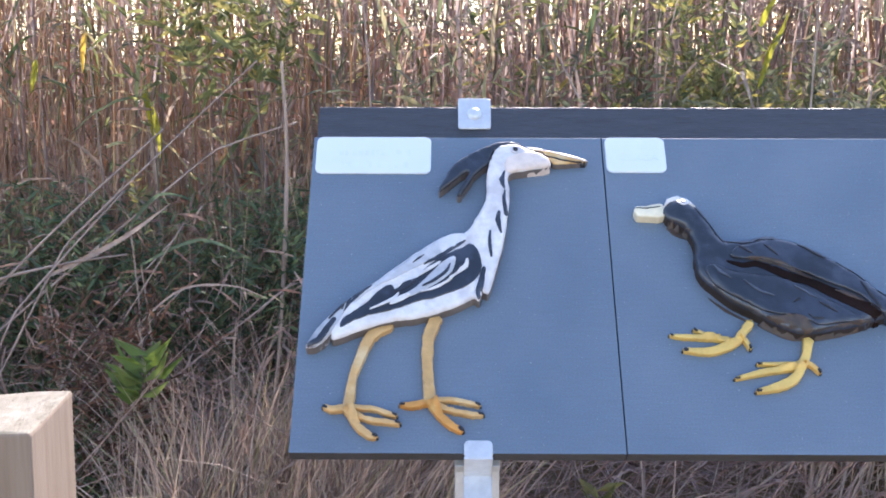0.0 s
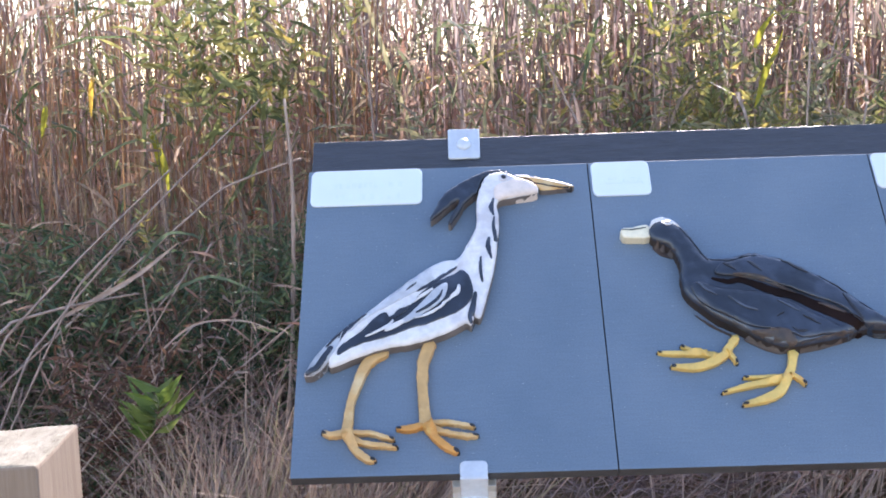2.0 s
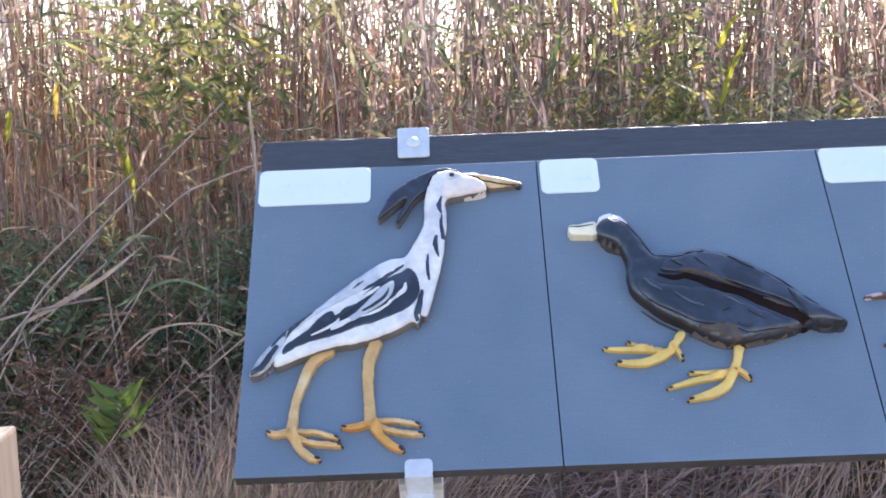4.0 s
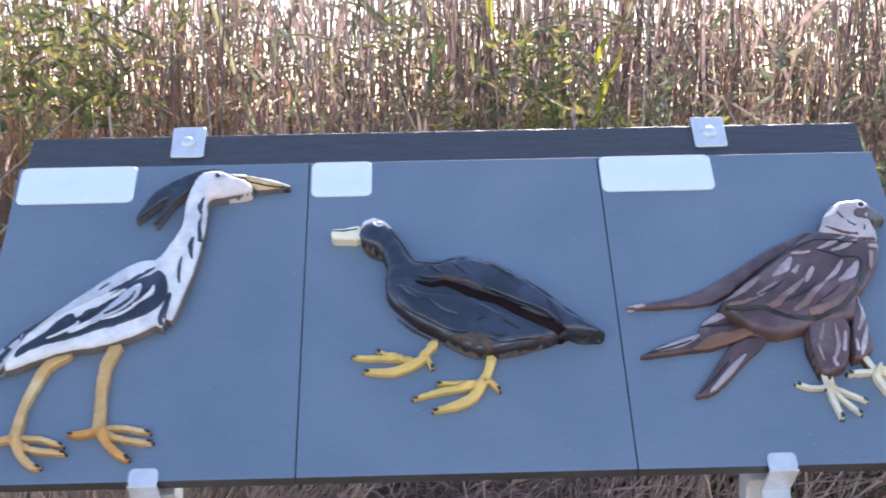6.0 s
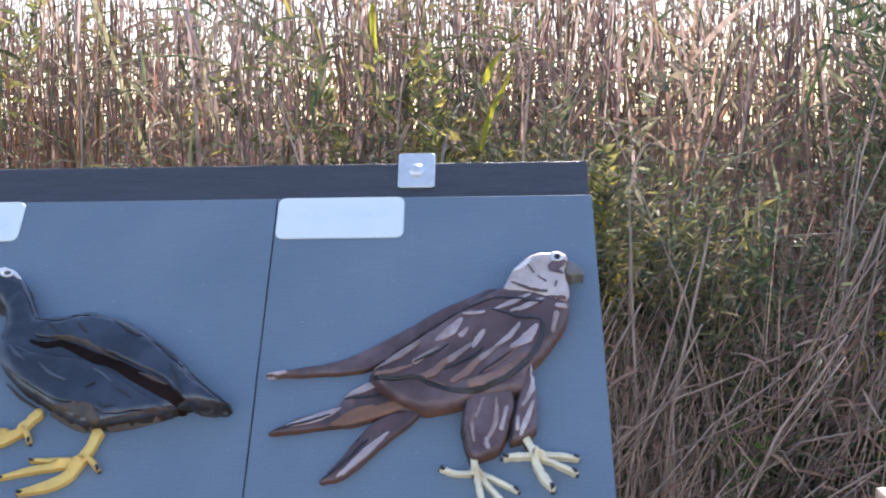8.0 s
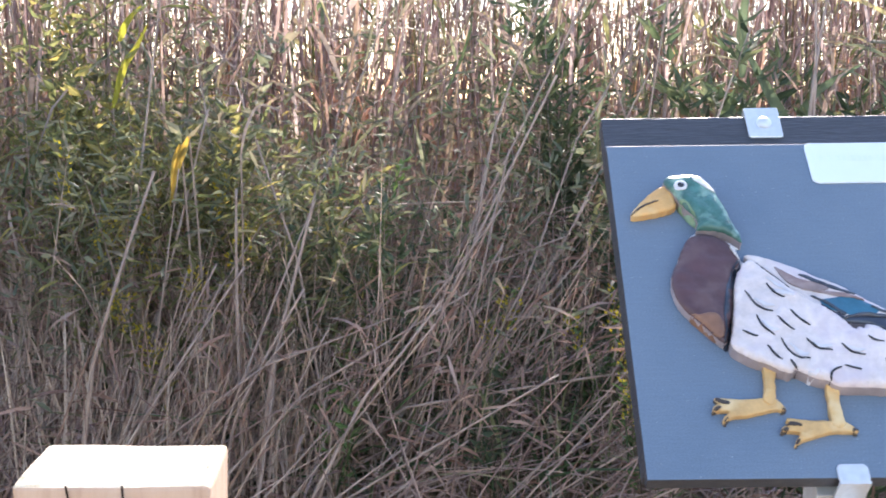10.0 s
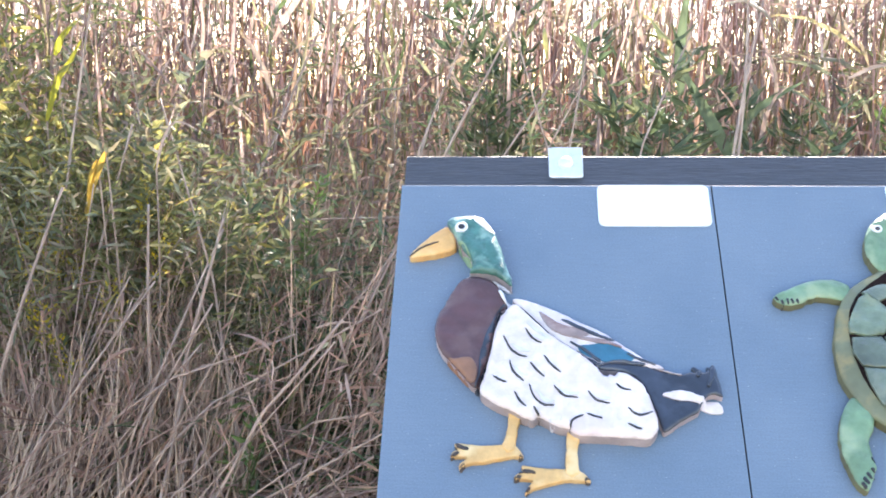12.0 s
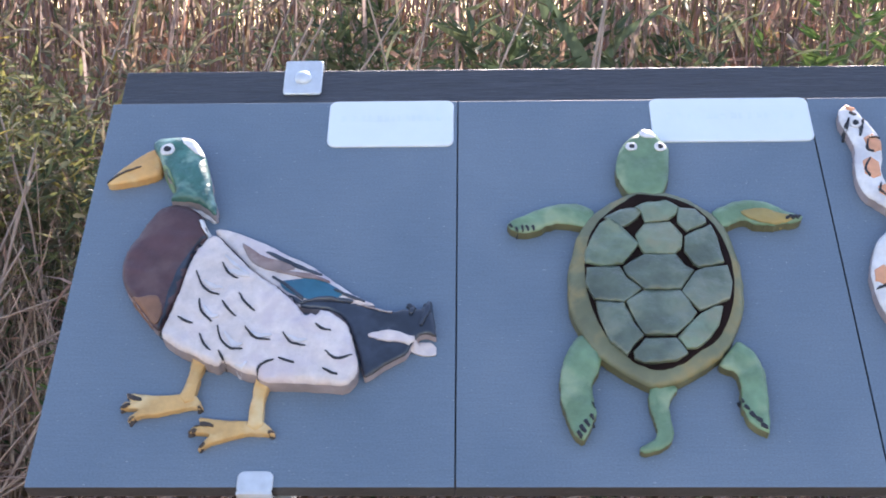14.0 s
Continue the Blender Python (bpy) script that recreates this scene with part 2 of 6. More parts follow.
DEAD = plant("dead_straw", [(0.0, (0.276, 0.166, 0.146)), (0.25, (0.424, 0.291, 0.255)), (0.5, (0.498, 0.364, 0.322)), (0.75, (0.360, 0.260, 0.250)), (1.0, (0.668, 0.510, 0.437))], 0.2, 0.7)
GREY_STRAW = plant("grey_grass", [(0.0, (0.235, 0.150, 0.145)), (0.4, (0.385, 0.268, 0.262)), (0.8, (0.52, 0.385, 0.375)), (1.0, (0.30, 0.245, 0.16))], 0.15, 0.8)
BLADE = plant("reed_blades", [(0.0, (0.092, 0.139, 0.065)), (0.3, (0.173, 0.208, 0.117)), (0.5, (0.364, 0.289, 0.243)), (0.8, (0.454, 0.347, 0.315)), (1.0, (0.486, 0.463, 0.182))], 0.5)
GRASS = plant("green_grass", [(0.0, (0.066, 0.113, 0.053)), (0.5, (0.132, 0.198, 0.093)), (0.8, (0.225, 0.265, 0.132)), (1.0, (0.423, 0.344, 0.238))], 0.35)
LEAF_YELLOW = plant("yellow_green_leaf", [(0.0, (0.135, 0.165, 0.075)), (0.5, (0.245, 0.265, 0.115)), (0.85, (0.375, 0.345, 0.13)), (1.0, (0.52, 0.42, 0.13))], 0.62)
LEAF_FRESH = plant("fresh_leaf", [(0.0, (0.095, 0.17, 0.055)), (0.6, (0.145, 0.24, 0.075)), (1.0, (0.22, 0.31, 0.11))], 0.45)
LEAF_WEED = plant("weed_leaf", [(0.0, (0.085, 0.145, 0.030)), (0.6, (0.13, 0.20, 0.045)), (1.0, (0.20, 0.25, 0.07))], 0.45)
RED_DEAD = plant("red_brown_leaf", [(0.0, (0.075, 0.038, 0.028)), (0.6, (0.15, 0.075, 0.052)), (1.0, (0.26, 0.15, 0.10))], 0.3, 0.8)
LEAF_DARK = plant("dark_leaf", [(0.0, (0.065, 0.101, 0.060)), (0.6, (0.117, 0.164, 0.090)), (1.0, (0.208, 0.227, 0.120))], 0.4)
DULL_LEAF = plant("dull_leaf", [(0.0, (0.134, 0.158, 0.108)), (0.35, (0.235, 0.262, 0.166)), (0.65, (0.300, 0.305, 0.200)), (0.85, (0.350, 0.300, 0.225)), (1.0, (0.420, 0.390, 0.215))], 0.5, 0.6)
SHEATH = plant("dry_sheath", [(0.0, (0.380, 0.289, 0.286)), (0.3, (0.528, 0.417, 0.405)), (0.6, (0.633, 0.524, 0.512)), (0.8, (0.549, 0.352, 0.274)), (1.0, (0.444, 0.428, 0.261))], 0.6, 0.6)
SIDE_LEAF = plant("side_leaf", [(0.0, (0.220, 0.150, 0.130)), (0.3, (0.396, 0.280, 0.248)), (0.55, (0.495, 0.360, 0.324)), (0.8, (0.363, 0.310, 0.194)), (1.0, (0.572, 0.440, 0.324))], 0.5)
FINE_GRASS = plant("fine_grass", [(0.0, (0.30, 0.20, 0.17)), (0.4, (0.45, 0.33, 0.285)), (0.8, (0.58, 0.455, 0.39)), (1.0, (0.38, 0.35, 0.20))], 0.3, 0.75)
GREEN_MASS = plant("green_mass_leaf", [(0.0, (0.060, 0.110, 0.065)), (0.4, (0.105, 0.165, 0.090)), (0.75, (0.165, 0.225, 0.115)), (1.0, (0.29, 0.30, 0.14))], 0.4)
LEAF_GOLD = plant("golden_green_leaf", [(0.0, (0.36, 0.38, 0.05)), (1.0, (0.55, 0.50, 0.07))], 0.65, 0.5, 20.0)
LEAF_AMBER = plant("amber_leaf", [(0.0, (0.55, 0.36, 0.06)), (1.0, (0.66, 0.46, 0.10))], 0.6, 0.5, 20.0)
BROAD_GREEN = plant("broad_green_leaf", [(0.0, (0.11, 0.165, 0.10)), (1.0, (0.19, 0.24, 0.14))], 0.45, 0.5, 20.0)
BLOSSOM = plant("yellow_blossom", [(0.0, (0.62, 0.46, 0.03)), (1.0, (0.75, 0.62, 0.06))], 0.4)
PALE_STALK = plant("pale_stalk", [(0.0, (0.31, 0.215, 0.18)), (0.35, (0.46, 0.345, 0.295)), (0.7, (0.58, 0.47, 0.405)), (1.0, (0.71, 0.59, 0.50))], 0.1, 0.6, 14.0)
LITTER = plant("dead_leaves", [(0.0, (0.25, 0.145, 0.12)), (0.4, (0.39, 0.245, 0.205)), (0.8, (0.50, 0.345, 0.30)), (1.0, (0.58, 0.43, 0.36))], 0.35, 0.8)
TWIG = plant("brown_twig", [(0.0, (0.10, 0.07, 0.045)), (1.0, (0.22, 0.16, 0.10))], 0.0)


# ---- building helpers ----
def link_mesh(name, bm, materials, parent=None, label=""):
    data = bpy.data.meshes.new(name)
    bm.normal_update()
    bm.to_mesh(data)
    bm.free()
    for m in materials if isinstance(materials, (list, tuple)) else [materials]:
        data.materials.append(m)
    ob = new(name, data)
    if parent:
        ob.parent = parent
    return tagged(ob, label) if label else ob


def part(name, bm, material, parent, label=""):
    return link_mesh(name, bm, material, parent, label)


def box(x0, x1, y0, y1, z0, z1, edge=0.0, segments=2):
    bm = bmesh.new()
    bmesh.ops.create_cube(bm, size=1.0, matrix=Matrix.Translation(((x0 + x1) / 2, (y0 + y1) / 2, (z0 + z1) / 2)) @ Matrix.Diagonal((x1 - x0, y1 - y0, z1 - z0, 1)))
    if edge:
        bmesh.ops.bevel(bm, geom=bm.edges[:], offset=edge, segments=segments, affect="EDGES", profile=0.6)
    return bm


def rounded_slab(x0, x1, y0, y1, z0, z1, corner, steps=5):
    """A plate with rounded corners in its own plane and a slightly broken upper edge."""
    ring = []
    for cx, cy, start in ((x1 - corner, y1 - corner, 0), (x0 + corner, y1 - corner, 90), (x0 + corner, y0 + corner, 180), (x1 - corner, y0 + corner, 270)):
        for k in range(steps + 1):
            a = radians(start + 90 * k / steps)
            ring.append((cx + corner * math.cos(a), cy + corner * math.sin(a)))
    bm = bmesh.new()
    low = [bm.verts.new((x, y, z0)) for x, y in ring]
    face = bm.faces.new(low)
    top = bmesh.ops.extrude_face_region(bm, geom=[face])
    lifted = [v for v in top["geom"] if isinstance(v, bmesh.types.BMVert)]
    for v in lifted:
        v.co.z = z1
    bmesh.ops.recalc_face_normals(bm, faces=bm.faces[:])
    rim = [e for e in bm.edges if all(abs(v.co.z - z1) < 1e-6 for v in e.verts)]
    bmesh.ops.bevel(bm, geom=rim, offset=min(0.0012, (z1 - z0) * 0.4), segments=1, affect="EDGES")
    return bm


def join(bm, other):
    data = bpy.data.meshes.new("joined")
    other.to_mesh(data)
    other.free()
    bm.from_mesh(data)
    bpy.data.meshes.remove(data)
    return bm


# ---- relief figures cut from wood: outlines in millimetres on the panel ----
def smooth_loop(points, steps=4, closed=True):
    """A rounded line through the points."""
    p = np.array(points, float)
    n = len(p)
    out = []
    for i in range(n if closed else n - 1):
        a, b, c, d = (p[(i + k) % n] if closed else p[min(max(i + k, 0), n - 1)] for k in (-1, 0, 1, 2))
        for s in range(steps):
            t = s / steps
            out.append(b + 0.5 * t * (c - a + t * (2 * a - 5 * b + 4 * c - d + t * (3 * (b - c) + d - a))))
    if not closed:
        out.append(p[-1])
    return np.array(out)


def stroke(points, widths, steps=5):
    """The outline of a brush stroke along the points, with a width at each."""
    line = smooth_loop(points, steps, False)
    w = np.interp(np.linspace(0, 1, len(line)), np.linspace(0, 1, len(widths)), widths) / 2
    along = np.gradient(line, axis=0)
    along /= np.linalg.norm(along, axis=1, keepdims=True) + 1e-9
    side = np.stack([-along[:, 1], along[:, 0]], 1)
    tip = line[-1] + along[-1] * w[-1] * 0.7
    tail = line[0] - along[0] * w[0] * 0.7
    return np.concatenate([line + side * w[:, None], [tip], (line - side * w[:, None])[::-1], [tail]])


def disc(x, y, rx, ry=None, n=18):
    return np.array([(x + rx * math.cos(2 * math.pi * k / n), y + (ry or rx) * math.sin(2 * math.pi * k / n)) for k in range(n)])


def edge_distance(points, loop):
    a, b = loop, np.roll(loop, -1, axis=0)
    best = np.full(len(points), 1e9)
    for s, e in zip(a, b):
        d = e - s
        t = np.clip(((points - s) @ d) / max(d @ d, 1e-9), 0, 1)
        best = np.minimum(best, np.linalg.norm(points - s - t[:, None] * d, axis=1))
    return best


def inside(points, loop):
    x, y = points[:, 0], points[:, 1]
    hit = np.zeros(len(points), bool)
    for (ax, ay), (bx, by) in zip(loop, np.roll(loop, -1, axis=0)):
        cross = ((ay > y) != (by > y)) & (x < (bx - ax) * (y - ay) / (by - ay + 1e-12) + ax)
        hit ^= cross
    return hit


class Relief:
    """Layers of cut and painted wood that lie on one another. Heights in millimetres above the panel."""

    def __init__(self, edge):
        self.layers, self.verts, self.faces, self.slots, self.materials = [], [], [], [], [edge]

    def ground(self, points):
        """The height of all layers so far at the points."""
        z = np.zeros(len(points))
        for loop, height, soft in self.layers:
            lo, hi = loop.min(0), loop.max(0)
            near = np.where(np.all((points >= lo) & (points <= hi), axis=1))[0]
            if len(near):
                near = near[inside(points[near], loop)]
            if len(near):
                rim = edge_distance(points[near], loop)
                z[near] += self.rise(rim, height, soft) + self.carving(points[near], rim, height)
        return z

    @staticmethod
    def rise(distance, height, soft):
        t = np.clip(distance / soft, 0, 1)
        wall = 0.85 if soft < 3 else 0.76 if soft < 10 else 0.62
        return height * (wall + (1 - wall) * np.sqrt(1 - (1 - t) ** 2))

    @staticmethod
    def carving(points, rim, height):
        """Gouge marks on the thick layers."""
        if height <= 8:
            return np.zeros(len(points))
        marks = np.array([noise.noise((x / 18, y / 18, height)) * 1.7 + noise.noise((x / 8, y / 11, 3.0)) * 1.2 for x, y in points])
        return marks * np.clip(rim / 6, 0, 1)

    def add(self, loop, height, material, soft=6.0, step=7.0, edge=True):
        loop = np.array(loop, float)
        step = 5.0 if height > 12 else step
        height = height + 0.6 if height < 3 else height
        ragged = 1.5 if height > 8 else 0.8
        loop += [(noise.noise((x / 5, y / 5, 1.0)) * ragged, noise.noise((x / 5, y / 5, 7.0)) * ragged) for x, y in loop]
        lo, hi = loop.min(0), loop.max(0)
        gx, gy = np.meshgrid(np.arange(lo[0], hi[0], step), np.arange(lo[1], hi[1], step))
        grid = np.stack([gx.ravel(), gy.ravel()], 1) + np.random.uniform(-0.25, 0.25, (gx.size, 2)) * step
        if len(grid):
            grid = grid[inside(grid, loop)]
        if len(grid):
            grid = grid[edge_distance(grid, loop) > step * 0.4]
        normal = np.roll(loop, -1, 0) - np.roll(loop, 1, 0)
        normal = np.stack([-normal[:, 1], normal[:, 0]], 1) / (np.linalg.norm(normal, axis=1, keepdims=True) + 1e-9)
        rings = []
        for inset in (min(1.5, soft * 0.35), soft * 0.8):
            for sign in (1, -1):
                r = loop + sign * normal * inset
                r = r[inside(r, loop)]
                if len(r):
                    rings.append(r[edge_distance(r, loop) > inset * 0.8])
        points = np.concatenate([loop, *rings, grid.reshape(-1, 2)])
        n = len(loop)
        from mathutils.geometry import delaunay_2d_cdt
        co, edges, faces, *_ = delaunay_2d_cdt([Vector(q) for q in points], [], [list(range(n))], 1, 0.02)
        flat = np.array([(v.x, v.y) for v in co])
        below = self.ground(flat) if self.layers else np.zeros(len(flat))
        rim = edge_distance(flat, loop)
        top = below + self.rise(rim, height, soft)
        top += self.carving(flat, rim, height)
        if material not in self.materials:
            self.materials.append(material)
        slot, start = self.materials.index(material), len(self.verts)
        self.verts += [(x, y, z) for (x, y), z in zip(flat, top)]
        count = {}
        for f in faces:
            self.faces.append([start + k for k in f])
            self.slots.append(slot)
            for k in range(len(f)):
                a, b = f[k], f[(k + 1) % len(f)]
                count[(a, b)] = count.get((b, a), 0)
                if (b, a) in count:
                    count[(a, b)] = count[(b, a)] = 1
        foot = {}
        for (a, b), shared in count.items():
            if not shared:
                for k in (a, b):
                    if k not in foot:
                        foot[k] = len(self.verts)
                        depth = 0.0 if not self.layers else max(0.0, below[k] - 1.5)
                        self.verts.append((flat[k][0], flat[k][1], depth))
                self.faces.append([start + b, start + a, foot[a], foot[b]])
                self.slots.append(0 if height > 5 and edge else slot)
        self.layers.append((loop, height, soft))
        return self

    def finish(self, name, board, label, category="relief figure", lift=0.0005):
        v = np.array(self.verts) / 1000
        middle = (v.min(0) + v.max(0)) / 2 * (1, 1, 0)
        data = bpy.data.meshes.new(name)
        data.from_pydata((v - middle).tolist(), [], self.faces)
        for m in self.materials:
            data.materials.append(m)
        data.polygons.foreach_set("material_index", self.slots)
        data.polygons.foreach_set("use_smooth", [len(f) == 3 for f in self.faces])
        data.validate()
        ob = new(name, data)
        ob.matrix_world = board @ Matrix.Translation((*middle[:2], lift))
        return tagged(ob, label, category, "carved animals on the signs")


# ---- ground: one sheet with a low bank behind the signs ----
def bank(x, y):
    """Height of the ground."""
    rise = np.clip((np.asarray(y, float) - 0.35) / 2.3, 0, 1)
    return 0.62 * rise * rise * (3 - 2 * rise) + 0.05 * np.sin(1.7 * np.asarray(x, float) + 0.6) * rise


def ground():
    xs = np.concatenate([[-900, -300, -100, -30, -12], np.arange(-6, 9.01, 0.25), [15, 30, 100, 300, 900]])
    ys = np.concatenate([[-900, -300, -100, -30, -10, -5], np.arange(-3, 8.01, 0.25), [12, 30, 100, 300, 900]])
    verts, faces = [], []
    for y in ys:
        for x in xs:
            z = float(bank(x, y)) * float(np.clip((40 - abs(x)) / 30, 0, 1) if abs(x) > 10 else 1)
            near = 1 if -6 <= x <= 9 and -3 <= y <= 8 else 0
            verts.append((x, y, z + near * 0.03 * noise.noise((x * 1.3, y * 1.3, 0)) * (1 if y > -0.2 else 0.3)))
    n = len(xs)
    for j in range(len(ys) - 1):
        for i in range(n - 1):
            faces.append((j * n + i, j * n + i + 1, (j + 1) * n + i + 1, (j + 1) * n + i))
    data = bpy.data.meshes.new("ground")
    data.from_pydata(verts, [], faces)
    data.materials.append(SOIL)
    data.polygons.foreach_set("use_smooth", [True] * len(faces))
    return tagged(new("ground", data), "brown earth bank under dry grass", "ground", kind="structure")


ground()


# ---- signs ----
BOARD_ONE = pose(0, 0, 1.28, 47)
BOARD_TWO = Matrix.Translation((2.1001, 0.1068, 1.2978)) @ pose(0, 0, 0, -3.717, -1.81, -4.751) @ pose(0, 0, 0, 47)


def clip_top(parent, x):
    """A folded steel clip over the upper edge, with a bolt."""
    bm = rounded_slab(x - 0.0245, x + 0.0245, 0.031, 0.0905, -0.0190, -0.0160, 0.005)
    join(bm, box(x - 0.0245, x + 0.0245, 0.0875, 0.0905, -0.056, -0.0175, 0.0008))
    clip = part("clip", bm, ZINC, parent, "galvanised folded steel clip")
    bolt = bmesh.new()
    bmesh.ops.create_uvsphere(bolt, u_segments=16, v_segments=8, radius=0.0115, matrix=Matrix.Translation((x, 0.0585, -0.0160)) @ Matrix.Diagonal((1, 1, 0.6, 1)))
    for f in bolt.faces:
        f.smooth = True
    part("bolt", bolt, ZINC, clip, "domed bolt head")


def clip_bottom(parent, x, low):
    """A stepped clip that holds the lower edge on the post."""
    bm = rounded_slab(x - 0.018, x + 0.018, low - 0.008, low + 0.017, 0.0004, 0.0034, 0.007)
    join(bm, box(x - 0.018, x + 0.018, low - 0.009, low - 0.0055, -0.050, 0.0030, 0.0008))
    join(bm, box(x - 0.018, x + 0.018, low - 0.095, low - 0.0055, -0.053, -0.0495, 0.0008))
    part("clip", bm, ZINC, parent, "galvanised stepped lower clip")


def sign(board, x0, joints, x1, low, plates, clips, label):
    """A tilted board: dark backing, painted panels side by side, clips and steel posts."""
    thing = new("sign_board")
    thing.matrix_world = board
    tagged(thing, label, "sign", "interpretive signs")
    bm = box(x0 + 0.001, x1 - 0.001, low + 0.022, 0.0765, -0.052, -0.0205, 0.002)
    part("backing_board", bm, BACKING, thing, "black-painted backing board")
    edges = [x0, *joints, x1]
    for k, (a, b) in enumerate(zip(edges, edges[1:])):
        bm = box(a + (0.0006 if k else 0), b - (0.0007 if k < len(edges) - 2 else 0), low, 0.0, -0.020, 0.0, 0.0011)
        bm.normal_update()
        # the upper edge keeps the face colour, the other edges are darker
        for face in bm.faces:
            face.material_index = 1 if face.normal.z < 0.5 and face.normal.y < 0.5 else 0
        panel = part("panel", bm, [PANEL, BACKING], thing, "grey-blue painted wooden panel")
        for px0, px1, py0, py1, rows, word in plates:
            if a - 0.01 <= px0 and px1 <= b + 0.01:
                plate = part("name_plate", rounded_slab(px0, px1, py0, py1, 0.0003, 0.0030, 0.010), PLATE, panel, "white plastic name plate")
                if word:
                    text = bpy.data.curves.new("lettering", "FONT")
                    text.body, text.size, text.extrude, text.align_x, text.align_y = word, 0.017, 0.0003, "CENTER", "CENTER"
                    draft = new("lettering", text)
                    letters = bpy.data.meshes.new_from_object(draft)
                    bpy.data.objects.remove(draft)
                    ink = bmesh.new()
                    ink.from_mesh(letters)
                    bmesh.ops.translate(ink, vec=((px0 + px1) / 2, (py0 + py1) / 2 - 0.006, 0.0031), verts=ink.verts[:])
                    part("lettering", ink, PLATE_INK, plate, "faint grey lettering")
                    continue
                ink = bmesh.new()
                for row, (share, shift) in enumerate(rows):
                    width, y = (px1 - px0) * share, py1 - 0.030 - 0.022 * row
                    place = (px0 + px1) / 2 + shift - width / 2
                    while place < (px0 + px1) / 2 + shift + width / 2:
                        w = random.uniform(0.004, 0.007)
                        join(ink, box(place, place + w, y - 0.005, y + 0.005, 0.0026, 0.00315))
                        place += w + random.choice((0.0025, 0.0025, 0.007))
                part("lettering", ink, PLATE_INK, plate, "faded unreadable lettering")
    for x in clips:
        clip_top(thing, x)
        clip_bottom(thing, x, low)
        m = board.inverted()
        top = board @ Vector((x, -0.06, -0.075))
        foot_point = board @ Vector((x, low + 0.03, -0.072))
        bm = box(-0.029, 0.029, -0.012, 0.024, -0.05, foot_point.z, 0.003)
        bmesh.ops.transform(bm, matrix=m @ Matrix.Translation((foot_point.x, foot_point.y, 0)), verts=bm.verts[:])
        part("post", bm, ZINC, thing, "galvanised steel post")
        arm = box(x - 0.029, x + 0.029, low + 0.006, 0.070, -0.072, -0.0525, 0.002)
        part("rail", arm, ZINC, thing, "galvanised steel rail behind the board")
    return thing


sign(BOARD_ONE, -0.421, (0.0, 0.420), 0.826, -0.504,
     [(-0.416, -0.249, -0.068, 0.002 - 0.003, ((0.6, 0.0), (0.55, 0.0)), ""), (0.004, 0.091, -0.065, -0.001, ((0.6, 0.0),), "FOLAGA"), (0.422, 0.585, -0.067, -0.001, ((0.7, 0.0),), "")],
     (-0.185, 0.598), "tilted grey-blue sign board with three carved birds")
sign(BOARD_TWO, -0.433, (0.0, 0.430), 0.862, -0.526,
     [(-0.159, -0.005, -0.076, -0.001, ((0.8, 0.0),), ""), (0.236, 0.430, -0.072, -0.001, ((0.8, 0.0),), "")],
     (-0.200, 0.600), "tilted grey-blue sign board with carved duck, turtle and snake")


def timber_post(x, y, top, side, depth, turn, wood, label):
    """A square sawn post with worn edges and drying cracks."""
    bm = box(-side / 2, side / 2, -depth / 2, depth / 2, -0.1, top, 0.004, 2)
    for _ in range(3):
        bmesh.ops.subdivide_edges(bm, edges=[e for e in bm.edges if e.calc_length() > 0.04], cuts=1, use_grid_fill=True)
    for v in bm.verts:
        v.co += Vector((noise.noise(v.co * 9 + Vector((x, 0, 0))), noise.noise(v.co * 9 + Vector((5, x, 0))), 0)) * 0.002
        if v.co.z > top - 0.02:
            v.co.z += 0.004 * noise.noise(v.co * 60)
    post = new("timber_post")
    post.matrix_world = pose(x, y, 0, 0, 0, turn)
    tagged(post, label, "post", "timber posts by the signs")
    bm.normal_update()
    for face in bm.faces:
        face.material_index = 1 if face.normal.z > 0.6 else 0
    part("shaft", bm, wood, post)
    for k, cx in enumerate((-0.036, 0.006)):
        crack = bmesh.new()
        line = [(cx + 0.003 * math.sin(4 * s + k) + s * 0.007, top + 0.001 - s * (0.10, 0.17, 0.06)[k]) for s in np.linspace(0, 1, 9)]
        for (ax, az), (bx, bz), s in zip(line, line[1:], np.linspace(0, 1, 8)):
            w0, w1 = 0.0008 * (1 - s) + 0.0002, 0.0008 * (1 - s - 0.12) + 0.0002
            quad = [crack.verts.new(q) for q in ((ax - w0, -depth / 2 - 0.003, az), (ax + w0, -depth / 2 - 0.003, az), (bx + w1, -depth / 2 - 0.003, bz), (bx - w1, -depth / 2 - 0.003, bz))]
            crack.faces.new(quad)
        bmesh.ops.solidify(crack, geom=crack.faces[:], thickness=0.004)
        part("crack", crack, DEEP_UMBER, post, "dark drying crack")


timber_post(-0.727, -0.535, 1.02, 0.155, 0.155, 1.0, [TIMBER_OLD, END_GRAIN_OLD], "square greyed timber post with a worn top")
timber_post(1.122, -0.535, 1.034, 0.157, 0.118, -1.3, [TIMBER, END_GRAIN], "square pale sawn timber post with drying cracks")


